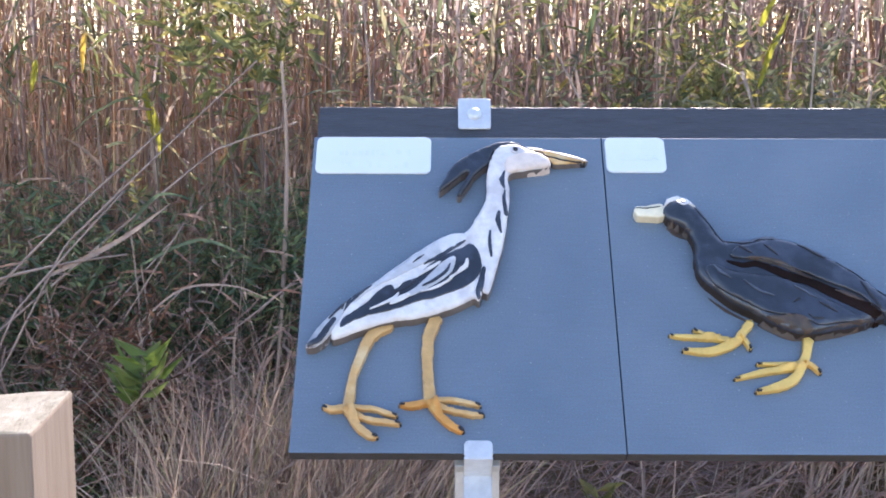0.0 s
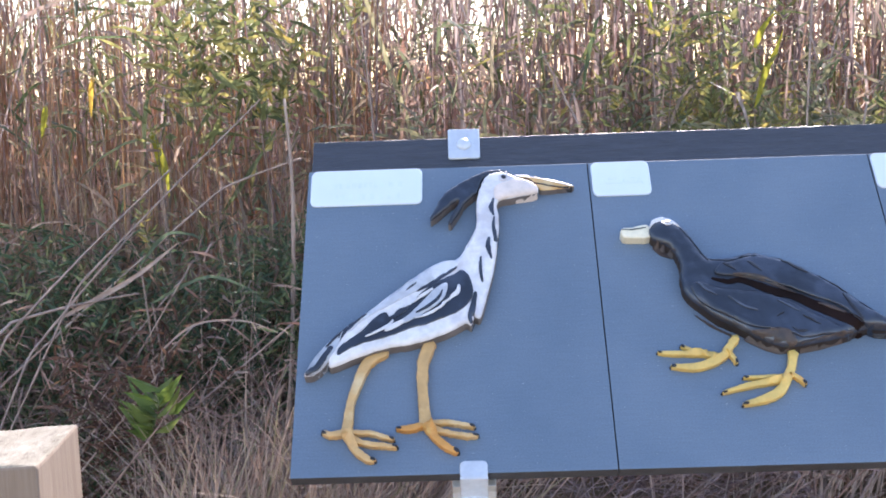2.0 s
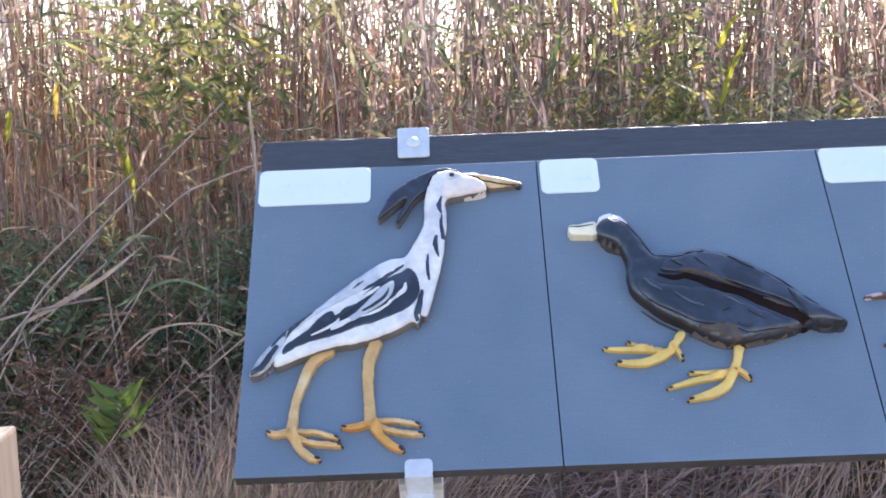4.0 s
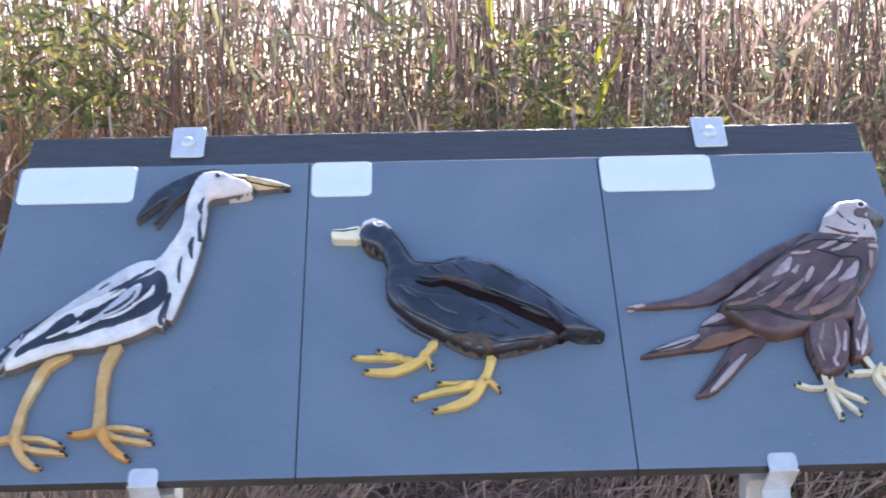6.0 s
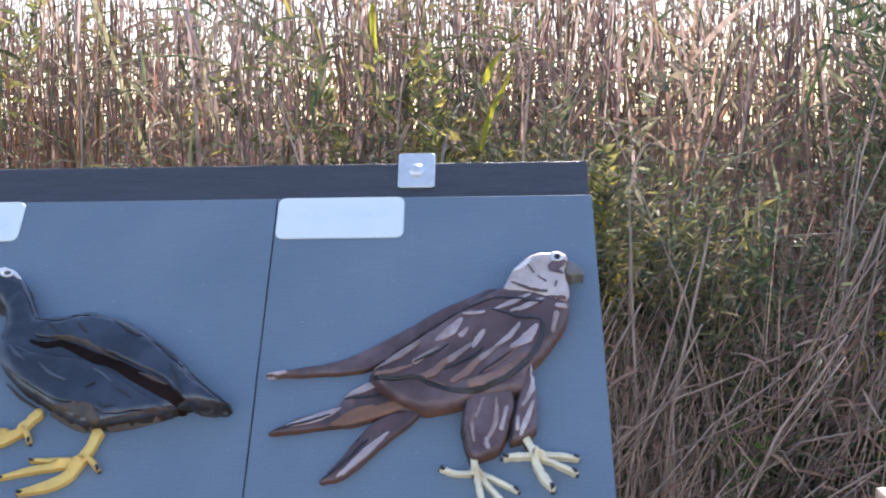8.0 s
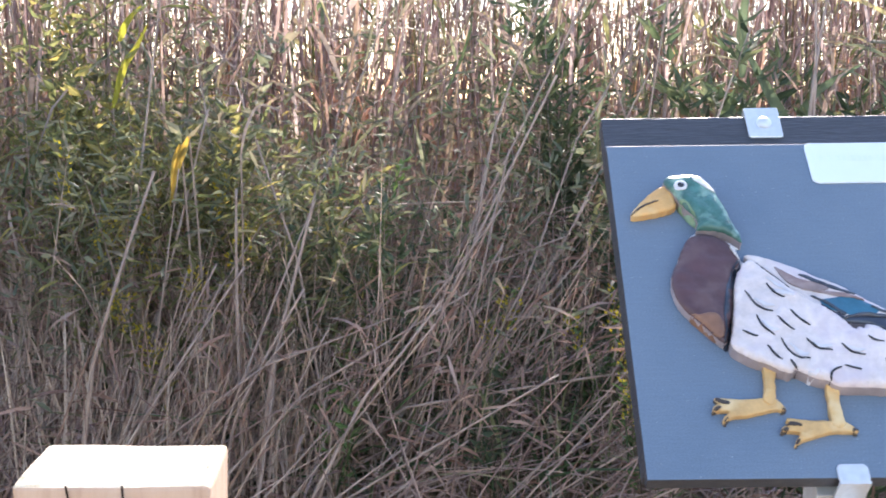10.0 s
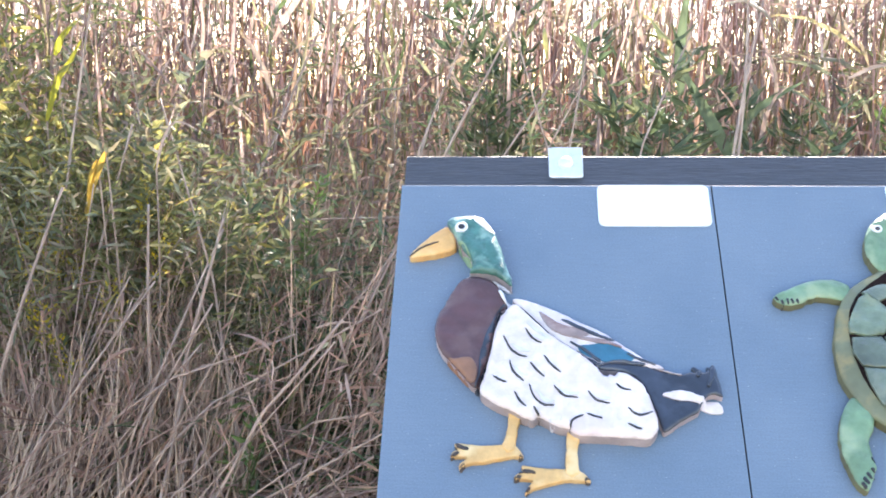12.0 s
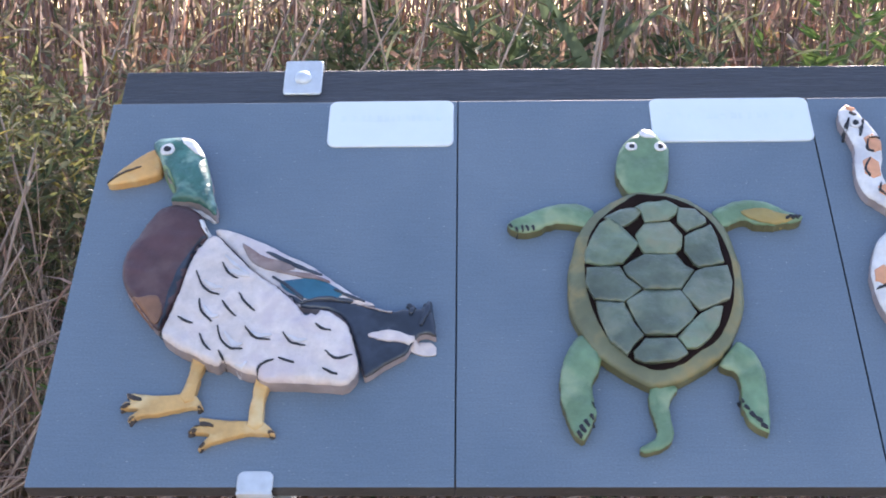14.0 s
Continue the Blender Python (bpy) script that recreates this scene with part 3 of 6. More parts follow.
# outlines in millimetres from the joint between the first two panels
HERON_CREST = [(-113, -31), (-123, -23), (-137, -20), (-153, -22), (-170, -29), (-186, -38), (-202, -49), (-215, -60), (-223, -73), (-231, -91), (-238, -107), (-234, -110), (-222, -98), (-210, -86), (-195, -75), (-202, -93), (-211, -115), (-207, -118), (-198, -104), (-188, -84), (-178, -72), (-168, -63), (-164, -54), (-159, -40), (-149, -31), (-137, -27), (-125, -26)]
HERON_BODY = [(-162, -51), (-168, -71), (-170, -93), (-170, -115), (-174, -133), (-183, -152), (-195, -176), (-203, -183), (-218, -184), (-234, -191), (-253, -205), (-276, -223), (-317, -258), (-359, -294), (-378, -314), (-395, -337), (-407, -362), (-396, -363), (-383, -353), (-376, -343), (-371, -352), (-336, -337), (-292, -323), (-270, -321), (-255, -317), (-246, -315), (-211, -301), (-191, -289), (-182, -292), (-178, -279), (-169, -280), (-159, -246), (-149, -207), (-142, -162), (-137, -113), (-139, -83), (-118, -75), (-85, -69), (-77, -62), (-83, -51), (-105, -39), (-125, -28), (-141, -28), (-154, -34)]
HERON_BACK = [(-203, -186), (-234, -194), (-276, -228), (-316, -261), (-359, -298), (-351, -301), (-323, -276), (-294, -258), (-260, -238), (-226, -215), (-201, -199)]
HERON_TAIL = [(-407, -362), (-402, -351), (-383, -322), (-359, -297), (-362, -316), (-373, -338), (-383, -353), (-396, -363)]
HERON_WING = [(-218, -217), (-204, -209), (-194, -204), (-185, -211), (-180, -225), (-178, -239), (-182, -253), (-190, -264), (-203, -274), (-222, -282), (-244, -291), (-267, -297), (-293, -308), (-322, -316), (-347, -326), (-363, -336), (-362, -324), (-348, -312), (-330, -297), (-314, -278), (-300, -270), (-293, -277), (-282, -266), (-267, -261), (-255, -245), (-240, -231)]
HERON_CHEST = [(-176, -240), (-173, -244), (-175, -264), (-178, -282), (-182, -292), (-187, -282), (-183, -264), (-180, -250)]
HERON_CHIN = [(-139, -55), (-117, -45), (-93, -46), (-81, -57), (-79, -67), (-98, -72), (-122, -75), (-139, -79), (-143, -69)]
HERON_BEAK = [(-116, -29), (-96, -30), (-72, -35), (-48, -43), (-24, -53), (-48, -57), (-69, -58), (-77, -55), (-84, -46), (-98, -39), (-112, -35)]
HERON_BEAK_GLINT = ([(-112, -31), (-84, -33), (-56, -42), (-27, -53)], (3.4, 5.0, 5.0, 1.7))
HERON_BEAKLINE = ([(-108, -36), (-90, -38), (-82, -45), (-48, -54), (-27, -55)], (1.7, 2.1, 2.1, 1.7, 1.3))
HERON_CROWN_GLINT = [(-131, -26), (-119, -23), (-110, -24), (-105, -32), (-116, -32)]
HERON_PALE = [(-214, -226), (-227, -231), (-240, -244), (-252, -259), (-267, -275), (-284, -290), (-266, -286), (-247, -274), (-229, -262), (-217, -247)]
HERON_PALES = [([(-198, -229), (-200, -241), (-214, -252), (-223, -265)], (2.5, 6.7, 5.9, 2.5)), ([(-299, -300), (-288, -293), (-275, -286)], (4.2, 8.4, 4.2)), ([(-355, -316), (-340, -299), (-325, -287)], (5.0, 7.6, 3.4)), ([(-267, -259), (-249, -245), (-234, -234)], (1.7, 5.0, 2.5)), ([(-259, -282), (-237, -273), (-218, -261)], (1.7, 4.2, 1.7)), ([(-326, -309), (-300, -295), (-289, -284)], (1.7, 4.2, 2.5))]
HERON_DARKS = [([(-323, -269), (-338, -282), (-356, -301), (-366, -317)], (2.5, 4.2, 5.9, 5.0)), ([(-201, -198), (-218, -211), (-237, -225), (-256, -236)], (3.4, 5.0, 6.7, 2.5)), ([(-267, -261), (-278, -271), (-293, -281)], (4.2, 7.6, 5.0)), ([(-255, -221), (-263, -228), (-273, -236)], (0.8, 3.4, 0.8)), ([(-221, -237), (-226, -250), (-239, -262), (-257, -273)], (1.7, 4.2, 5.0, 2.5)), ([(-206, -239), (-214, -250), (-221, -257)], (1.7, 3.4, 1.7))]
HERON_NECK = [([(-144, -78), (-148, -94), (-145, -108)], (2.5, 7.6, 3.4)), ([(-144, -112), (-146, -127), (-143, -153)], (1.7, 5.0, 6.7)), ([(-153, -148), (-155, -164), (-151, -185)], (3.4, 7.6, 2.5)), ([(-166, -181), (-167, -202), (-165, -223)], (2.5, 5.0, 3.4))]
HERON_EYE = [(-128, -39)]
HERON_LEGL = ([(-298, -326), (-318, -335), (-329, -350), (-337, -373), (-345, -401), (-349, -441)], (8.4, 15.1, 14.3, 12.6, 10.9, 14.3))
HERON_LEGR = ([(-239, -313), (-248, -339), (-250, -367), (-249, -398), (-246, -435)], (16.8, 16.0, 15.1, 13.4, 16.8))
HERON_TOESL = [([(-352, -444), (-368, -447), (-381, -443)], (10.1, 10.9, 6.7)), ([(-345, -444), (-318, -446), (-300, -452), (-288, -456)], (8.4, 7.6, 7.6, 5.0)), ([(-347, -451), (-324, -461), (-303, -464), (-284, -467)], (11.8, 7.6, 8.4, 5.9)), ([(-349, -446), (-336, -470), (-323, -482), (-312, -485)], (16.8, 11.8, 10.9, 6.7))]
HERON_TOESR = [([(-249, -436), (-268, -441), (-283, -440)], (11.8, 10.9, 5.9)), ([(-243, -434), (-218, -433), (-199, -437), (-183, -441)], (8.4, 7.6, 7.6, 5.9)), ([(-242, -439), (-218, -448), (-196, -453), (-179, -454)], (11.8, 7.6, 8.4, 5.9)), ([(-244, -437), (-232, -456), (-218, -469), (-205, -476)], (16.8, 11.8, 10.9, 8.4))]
COOT_BODY = [(75, -144), (78, -135), (84, -129), (96, -125), (108, -128), (119, -137), (129, -149), (137, -165), (145, -183), (153, -194), (168, -195), (186, -194), (203, -189), (219, -188), (235, -194), (256, -200), (278, -213), (299, -229), (323, -247), (347, -272), (371, -295), (396, -315), (389, -321), (363, -319), (347, -317), (319, -327), (289, -334), (256, -340), (237, -341), (219, -335), (202, -326), (185, -314), (169, -304), (152, -293), (134, -276), (120, -260), (113, -246), (111, -222), (113, -204), (110, -188), (102, -174), (90, -165), (79, -157)]
COOT_UPPER = [(157, -225), (166, -212), (187, -206), (208, -200), (229, -201), (253, -209), (278, -225), (302, -241), (326, -261), (350, -286), (377, -308), (394, -322), (373, -322), (353, -318), (336, -306), (323, -290), (299, -276), (278, -266), (254, -253), (226, -242), (198, -232), (174, -230)]
COOT_LOWER = [(122, -244), (137, -241), (158, -249), (186, -255), (213, -259), (241, -270), (265, -286), (289, -302), (316, -320), (326, -326), (296, -327), (263, -332), (249, -327), (222, -318), (195, -312), (171, -298), (147, -282), (128, -264)]
COOT_GROOVE = ([(152, -233), (171, -239), (190, -238), (209, -245), (234, -258), (258, -266), (282, -280), (303, -292), (323, -304), (342, -318)], (3.0, 7.6, 8.3, 11.4, 12.9, 12.9, 15.2, 17.4, 17.4, 10.6))
COOT_BROWNS = [([(181, -230), (209, -233), (237, -247), (261, -261)], (2.3, 6.1, 5.3, 2.3)), ([(258, -340), (289, -333), (329, -323)], (6.1, 7.6, 3.8)), ([(82, -162), (93, -172), (107, -180)], (4.5, 8.3, 4.5)), ([(289, -279), (306, -286), (323, -294)], (1.5, 6.1, 3.0)), ([(126, -277), (147, -296), (172, -312)], (1.5, 3.8, 3.0))]
COOT_BELLY = [(186, -318), (209, -318), (235, -318), (246, -326), (251, -339), (229, -342), (206, -332)]
COOT_BLACKS = [([(169, -210), (176, -215), (185, -223)], (1.5, 4.5, 1.5)), ([(204, -209), (211, -216), (220, -226)], (1.5, 4.5, 1.5)), ([(194, -199), (205, -198), (218, -200)], (1.5, 3.0, 1.5)), ([(248, -206), (267, -220), (283, -230)], (1.5, 6.1, 3.0)), ([(298, -231), (313, -246), (331, -264)], (2.3, 6.8, 3.8)), ([(324, -267), (333, -289), (343, -308)], (1.5, 4.5, 3.8)), ([(265, -299), (276, -307), (286, -313)], (1.5, 3.8, 1.5)), ([(247, -317), (256, -323), (266, -323)], (1.5, 3.8, 2.3)), ([(231, -298), (239, -293)], (0.8, 2.3)), ([(360, -320), (377, -322), (395, -318)], (2.3, 3.8, 2.3))]
COOT_STREAKS_SHEEN = [([(129, -240), (140, -252), (153, -262)], (1.5, 4.5, 1.5)), ([(169, -265), (187, -280), (206, -289)], (0.8, 3.8, 1.5)), ([(234, -273), (247, -281), (261, -293)], (0.8, 3.0, 0.8)), ([(120, -142), (131, -158), (140, -175), (152, -199)], (4.5, 5.3, 3.8, 3.8)), ([(197, -197), (221, -196), (253, -206)], (1.5, 3.0, 2.3)), ([(281, -223), (306, -240), (337, -267)], (2.3, 3.8, 3.0)), ([(347, -274), (371, -297), (394, -316)], (2.3, 3.8, 2.3)), ([(155, -200), (173, -201), (192, -200)], (1.5, 3.0, 1.5))]
COOT_CAP_GLINT = [(76, -138), (82, -127), (96, -122), (110, -128), (120, -138), (115, -139), (104, -133), (91, -131), (81, -136)]
COOT_BEAK = [(36, -141), (38, -135), (54, -133), (74, -130), (78, -140), (76, -152), (59, -153), (39, -151)]
COOT_BEAKLINE = ([(36, -138), (54, -139), (72, -136)], (1.1, 1.5, 1.1))
COOT_EYE = [(102, -132)]
COOT_LEGL = ([(175, -318), (165, -332), (158, -341)], (11.4, 10.6, 12.1))
COOT_LEGR = ([(248, -344), (242, -365), (234, -381)], (12.9, 11.4, 13.6))
COOT_TOESL = [([(130, -341), (113, -335), (100, -328)], (6.8, 6.1, 4.5)), ([(143, -343), (108, -340), (83, -339), (68, -337)], (9.1, 8.3, 7.6, 3.8)), ([(161, -341), (143, -352), (117, -361), (84, -359)], (11.4, 15.2, 12.9, 6.8)), ([(161, -337), (167, -347), (171, -357)], (7.6, 7.6, 6.1))]
COOT_TOESR = [([(231, -380), (204, -380), (177, -379)], (9.1, 7.6, 4.5)), ([(225, -385), (194, -389), (171, -394), (146, -401)], (9.1, 9.8, 9.1, 4.5)), ([(236, -380), (221, -401), (199, -412), (171, -419)], (11.4, 15.2, 13.6, 6.1)), ([(239, -375), (249, -383), (256, -392)], (7.6, 7.6, 6.1))]
HARRIER_TAIL_TOP = [(432, -271), (469, -263), (505, -256), (537, -245), (563, -229), (594, -210), (629, -186), (663, -168), (698, -152), (702, -165), (669, -183), (638, -201), (599, -231), (564, -258), (539, -268), (504, -271), (462, -273)]
HARRIER_MID = [(442, -348), (456, -339), (472, -330), (494, -324), (518, -314), (524, -305), (533, -294), (547, -285), (566, -282), (592, -288), (640, -295), (668, -300), (664, -311), (637, -322), (612, -325), (589, -321), (564, -330), (532, -339), (498, -343), (464, -347)]
HARRIER_LOW = [(504, -409), (515, -394), (529, -376), (549, -348), (565, -331), (589, -322), (611, -322), (601, -337), (578, -357), (556, -380), (537, -398), (524, -406)]
HARRIER_BODY = [(694, -164), (717, -159), (755, -169), (785, -180), (785, -198), (776, -220), (762, -241), (750, -257), (738, -271), (729, -299), (706, -305), (679, -308), (663, -316), (635, -324), (607, -324), (569, -300), (554, -279), (573, -259), (604, -233), (635, -208), (662, -187)]
HARRIER_WING = [(552, -284), (571, -265), (602, -240), (633, -214), (659, -199), (692, -194), (726, -205), (750, -209), (753, -226), (745, -248), (730, -268), (710, -289), (684, -302), (656, -305), (633, -297), (610, -288), (576, -288)]
HARRIER_LEG = [(664, -309), (687, -297), (711, -297), (719, -310), (714, -342), (702, -372), (684, -383), (670, -383), (663, -362), (660, -342)]
HARRIER_LEG2 = [(737, -261), (742, -286), (744, -310), (744, -334), (740, -352), (728, -360), (714, -364), (715, -342), (722, -310), (729, -286)]
HARRIER_HEAD = [(708, -167), (716, -144), (728, -125), (744, -112), (761, -108), (780, -109), (788, -118), (784, -134), (785, -150), (788, -164), (783, -180), (767, -178), (748, -169), (727, -166)]
HARRIER_FACE = [(765, -128), (780, -122), (788, -126), (787, -140), (776, -142), (765, -137)]
HARRIER_BEAK = [(786, -115), (797, -123), (807, -133), (806, -142), (801, -140), (791, -142), (784, -136)]
HARRIER_EYE = [(775, -119)]
HARRIER_RUST = [(668, -303), (662, -313), (637, -322), (612, -325), (624, -316), (645, -311)]
HARRIER_RUST2 = [(604, -306), (566, -313), (538, -318), (519, -332), (512, -340), (539, -338), (566, -329), (589, -319)]
HARRIER_PALES = [([(659, -209), (647, -226), (630, -239)], (4.5, 12.9, 4.5)), ([(666, -224), (658, -234)], (3.8, 6.8)), ([(685, -227), (678, -238), (672, -249)], (4.5, 7.6, 3.0)), ([(727, -216), (714, -235), (698, -248)], (3.0, 6.8, 3.0)), ([(747, -219), (735, -237), (716, -250)], (4.5, 13.6, 4.5)), ([(661, -202), (686, -200)], (3.0, 3.8)), ([(740, -173), (719, -185), (699, -194)], (3.0, 6.8, 3.0))]
HARRIER_PALES2 = [([(756, -179), (736, -190), (717, -197)], (3.0, 6.8, 3.0)), ([(572, -283), (550, -291), (527, -303)], (6.1, 9.8, 4.5)), ([(521, -318), (499, -329), (463, -340)], (3.8, 10.6, 3.8)), ([(577, -349), (553, -374), (524, -404)], (3.0, 9.1, 4.5)), ([(688, -375), (686, -363)], (5.3, 3.0)), ([(727, -174), (753, -170)], (3.8, 3.0)), ([(455, -269), (434, -272)], (4.5, 5.3)), ([(771, -190), (782, -190)], (6.1, 6.1))]
HARRIER_PALES3 = [([(739, -268), (740, -296), (728, -322)], (2.3, 6.8, 3.0)), ([(740, -316), (731, -342), (724, -359)], (2.3, 6.8, 3.0)), ([(722, -336), (721, -353)], (3.0, 4.5)), ([(710, -324), (703, -352)], (3.0, 5.3)), ([(684, -312), (675, -336)], (2.3, 3.8)), ([(718, -138), (732, -132), (742, -121)], (3.0, 6.1, 3.8)), ([(769, -110), (781, -109)], (3.0, 3.0))]
HARRIER_BROWNS = [([(642, -267), (626, -283), (610, -288)], (4.5, 10.6, 4.5)), ([(679, -267), (664, -283), (648, -295)], (4.5, 9.8, 6.1)), ([(733, -258), (709, -283), (668, -298)], (6.1, 15.2, 10.6)), ([(603, -273), (583, -280), (562, -284)], (2.3, 6.1, 3.8)), ([(732, -235), (710, -262), (685, -281)], (3.0, 7.6, 3.0))]
HARRIER_MAUVES = [([(610, -240), (585, -260), (560, -275)], (6.1, 9.8, 4.5)), ([(632, -250), (605, -269)], (4.5, 7.6)), ([(671, -244), (647, -265), (632, -273)], (4.5, 7.6, 3.0)), ([(706, -243), (684, -262), (667, -275)], (3.0, 7.6, 3.0)), ([(698, -312), (697, -344), (684, -371)], (2.3, 6.1, 2.3)), ([(677, -320), (671, -344), (673, -367)], (1.5, 4.5, 1.5)), ([(771, -200), (765, -226)], (6.1, 4.5))]
HARRIER_EDGE = ([(551, -285), (576, -289), (607, -288), (626, -297), (656, -306), (684, -302), (714, -286), (738, -261), (753, -231), (751, -210), (726, -207), (695, -195)], (3.0, 3.8, 3.8, 4.5, 4.5, 4.5, 4.5, 5.3, 5.3, 3.8, 3.8, 2.3))
HARRIER_EDGE2 = ([(553, -275), (586, -251), (625, -220), (660, -195), (696, -178)], (3.0, 3.8, 4.5, 3.8, 2.3))
HARRIER_BLACKS = [([(725, -295), (716, -335), (714, -365)], (3.0, 4.5, 3.0)), ([(668, -385), (663, -365), (659, -343), (664, -313)], (2.3, 3.0, 3.0, 2.3)), ([(698, -176), (723, -179), (754, -185)], (2.3, 3.0, 2.3)), ([(637, -210), (653, -192)], (1.5, 2.3)), ([(605, -269), (631, -255), (643, -245)], (1.5, 3.0, 1.5)), ([(639, -279), (668, -264), (684, -250)], (1.5, 3.0, 1.5)), ([(679, -285), (702, -268), (718, -255)], (1.5, 2.3, 1.5)), ([(525, -306), (556, -303), (577, -300)], (1.5, 3.0, 1.5))]
HARRIER_PLUMS = [([(719, -154), (737, -163), (761, -169)], (1.5, 3.0, 2.3)), ([(757, -175), (782, -178)], (2.3, 3.8)), ([(740, -130), (746, -141)], (1.5, 2.3)), ([(751, -146), (760, -155)], (1.5, 2.3)), ([(773, -155), (771, -162)], (2.3, 2.3)), ([(507, -406), (528, -387), (554, -358)], (1.5, 3.0, 1.5)), ([(451, -344), (482, -336), (510, -327)], (1.5, 3.0, 1.5))]
HARRIER_ANKLES = [([(673, -378), (673, -401)], (7.6, 8.3)), ([(731, -359), (739, -379)], (8.3, 9.1))]
HARRIER_TOESL = [([(674, -398), (654, -399), (636, -392)], (6.8, 6.8, 6.8)), ([(675, -397), (696, -407), (720, -420)], (6.8, 6.1, 6.1)), ([(676, -398), (692, -419), (709, -438)], (6.8, 6.1, 6.1)), ([(675, -399), (679, -422), (684, -443)], (7.6, 7.6, 7.6))]
HARRIER_TOESR = [([(739, -379), (723, -379), (705, -380)], (6.8, 7.6, 6.8)), ([(741, -378), (764, -379), (787, -382)], (6.8, 6.8, 6.1)), ([(741, -379), (763, -389), (784, -400)], (6.8, 6.1, 6.1)), ([(739, -380), (746, -401), (758, -419)], (9.1, 9.8, 8.3))]
DUCK_HEAD = [(-365, -84), (-353, -76), (-335, -74), (-317, -78), (-304, -95), (-297, -114), (-289, -137), (-284, -160), (-277, -182), (-278, -192), (-288, -183), (-303, -173), (-321, -171), (-332, -170), (-329, -155), (-339, -137), (-347, -124), (-355, -105)]
DUCK_NAPE_GLINT = [(-330, -79), (-316, -84), (-303, -100), (-300, -108), (-309, -106), (-318, -97), (-327, -88)]
DUCK_CHEEK = [(-349, -121), (-341, -124), (-334, -139), (-329, -154), (-335, -148), (-344, -133)]
DUCK_BEAK = [(-414, -139), (-405, -124), (-390, -106), (-377, -94), (-364, -87), (-356, -96), (-352, -114), (-355, -126), (-369, -132), (-386, -137), (-403, -140)]
DUCK_BEAKLINE = ([(-413, -139), (-401, -128), (-388, -120), (-376, -116)], (1.5, 2.3, 2.6, 1.5))
DUCK_EYE = [(-345, -99)]
DUCK_COLLAR = ([(-338, -173), (-325, -168), (-307, -170), (-296, -177), (-280, -190)], (5.3, 9.0, 9.0, 10.5, 6.0))
DUCK_COLLAR2 = ([(-292, -201), (-283, -215), (-270, -223)], (4.5, 9.0, 7.5))
DUCK_BREAST = [(-341, -179), (-321, -175), (-303, -182), (-291, -196), (-283, -222), (-294, -235), (-298, -256), (-301, -280), (-306, -305), (-313, -328), (-319, -348), (-327, -342), (-339, -327), (-352, -311), (-364, -295), (-372, -277), (-374, -256), (-371, -238), (-363, -221), (-354, -200)]
DUCK_DARK = [(-283, -219), (-294, -231), (-301, -249), (-309, -270), (-315, -294), (-317, -314), (-318, -333), (-322, -347), (-316, -351), (-309, -331), (-304, -306), (-299, -278), (-296, -253), (-287, -232), (-277, -224)]
DUCK_RUST = [(-357, -306), (-345, -308), (-328, -307), (-320, -320), (-321, -339), (-330, -339), (-346, -320)]
DUCK_BODY = [(-272, -224), (-248, -248), (-230, -268), (-212, -284), (-195, -296), (-181, -309), (-170, -322), (-162, -333), (-157, -329), (-151, -333), (-147, -326), (-135, -329), (-124, -337), (-116, -346), (-111, -358), (-104, -387), (-102, -402), (-107, -413), (-118, -420), (-156, -417), (-196, -416), (-209, -407), (-222, -404), (-235, -396), (-245, -391), (-251, -396), (-264, -391), (-274, -384), (-290, -377), (-304, -368), (-315, -356), (-311, -336), (-307, -317), (-303, -297), (-299, -273), (-294, -252), (-285, -235)]
DUCK_WING = [(-276, -211), (-262, -210), (-241, -219), (-216, -230), (-192, -245), (-164, -260), (-140, -279), (-117, -297), (-103, -307), (-89, -315), (-110, -314), (-133, -311), (-162, -312), (-172, -316), (-183, -305), (-197, -292), (-215, -279), (-232, -264), (-251, -242), (-266, -225)]
DUCK_BROWN = [(-242, -233), (-233, -238), (-215, -251), (-191, -259), (-180, -268), (-197, -271), (-217, -266), (-231, -255)]
DUCK_SLATES = [([(-213, -244), (-194, -255), (-171, -267), (-149, -276)], (2.3, 5.3, 5.3, 2.3)), ([(-203, -278), (-186, -292), (-168, -308)], (2.3, 3.8, 3.8))]
DUCK_MAUVES = [([(-200, -271), (-163, -278), (-140, -286)], (3.0, 6.8, 3.0)), ([(-120, -303), (-97, -315), (-70, -325)], (3.0, 6.8, 3.0))]
DUCK_BLUE = [(-194, -287), (-176, -282), (-157, -280), (-140, -288), (-125, -301), (-136, -309), (-162, -308), (-183, -300)]
DUCK_TAIL = [(-173, -315), (-162, -308), (-133, -308), (-103, -314), (-71, -323), (-57, -320), (-39, -319), (-28, -309), (-25, -325), (-22, -348), (-22, -355), (-33, -352), (-40, -355), (-46, -364), (-53, -378), (-70, -388), (-91, -404), (-97, -403), (-101, -386), (-105, -371), (-111, -352), (-119, -335), (-135, -322), (-154, -319)]
DUCK_CURLS = [([(-53, -309), (-47, -315), (-49, -328)], (5.3, 6.8, 3.8)), ([(-34, -309), (-31, -322), (-38, -342)], (5.3, 7.5, 3.8))]
DUCK_TAILWHITE = [(-94, -355), (-80, -350), (-64, -351), (-45, -357), (-29, -357), (-22, -363), (-22, -372), (-33, -374), (-45, -370), (-58, -364), (-77, -362)]
DUCK_LINE = ([(-271, -222), (-260, -234), (-245, -250), (-230, -267), (-209, -284), (-191, -299), (-167, -325)], (1.5, 2.3, 2.3, 2.3, 2.3, 2.3, 2.3))
DUCK_LEGL = ([(-272, -378), (-275, -401), (-280, -429)], (16.5, 12.0, 15.0))
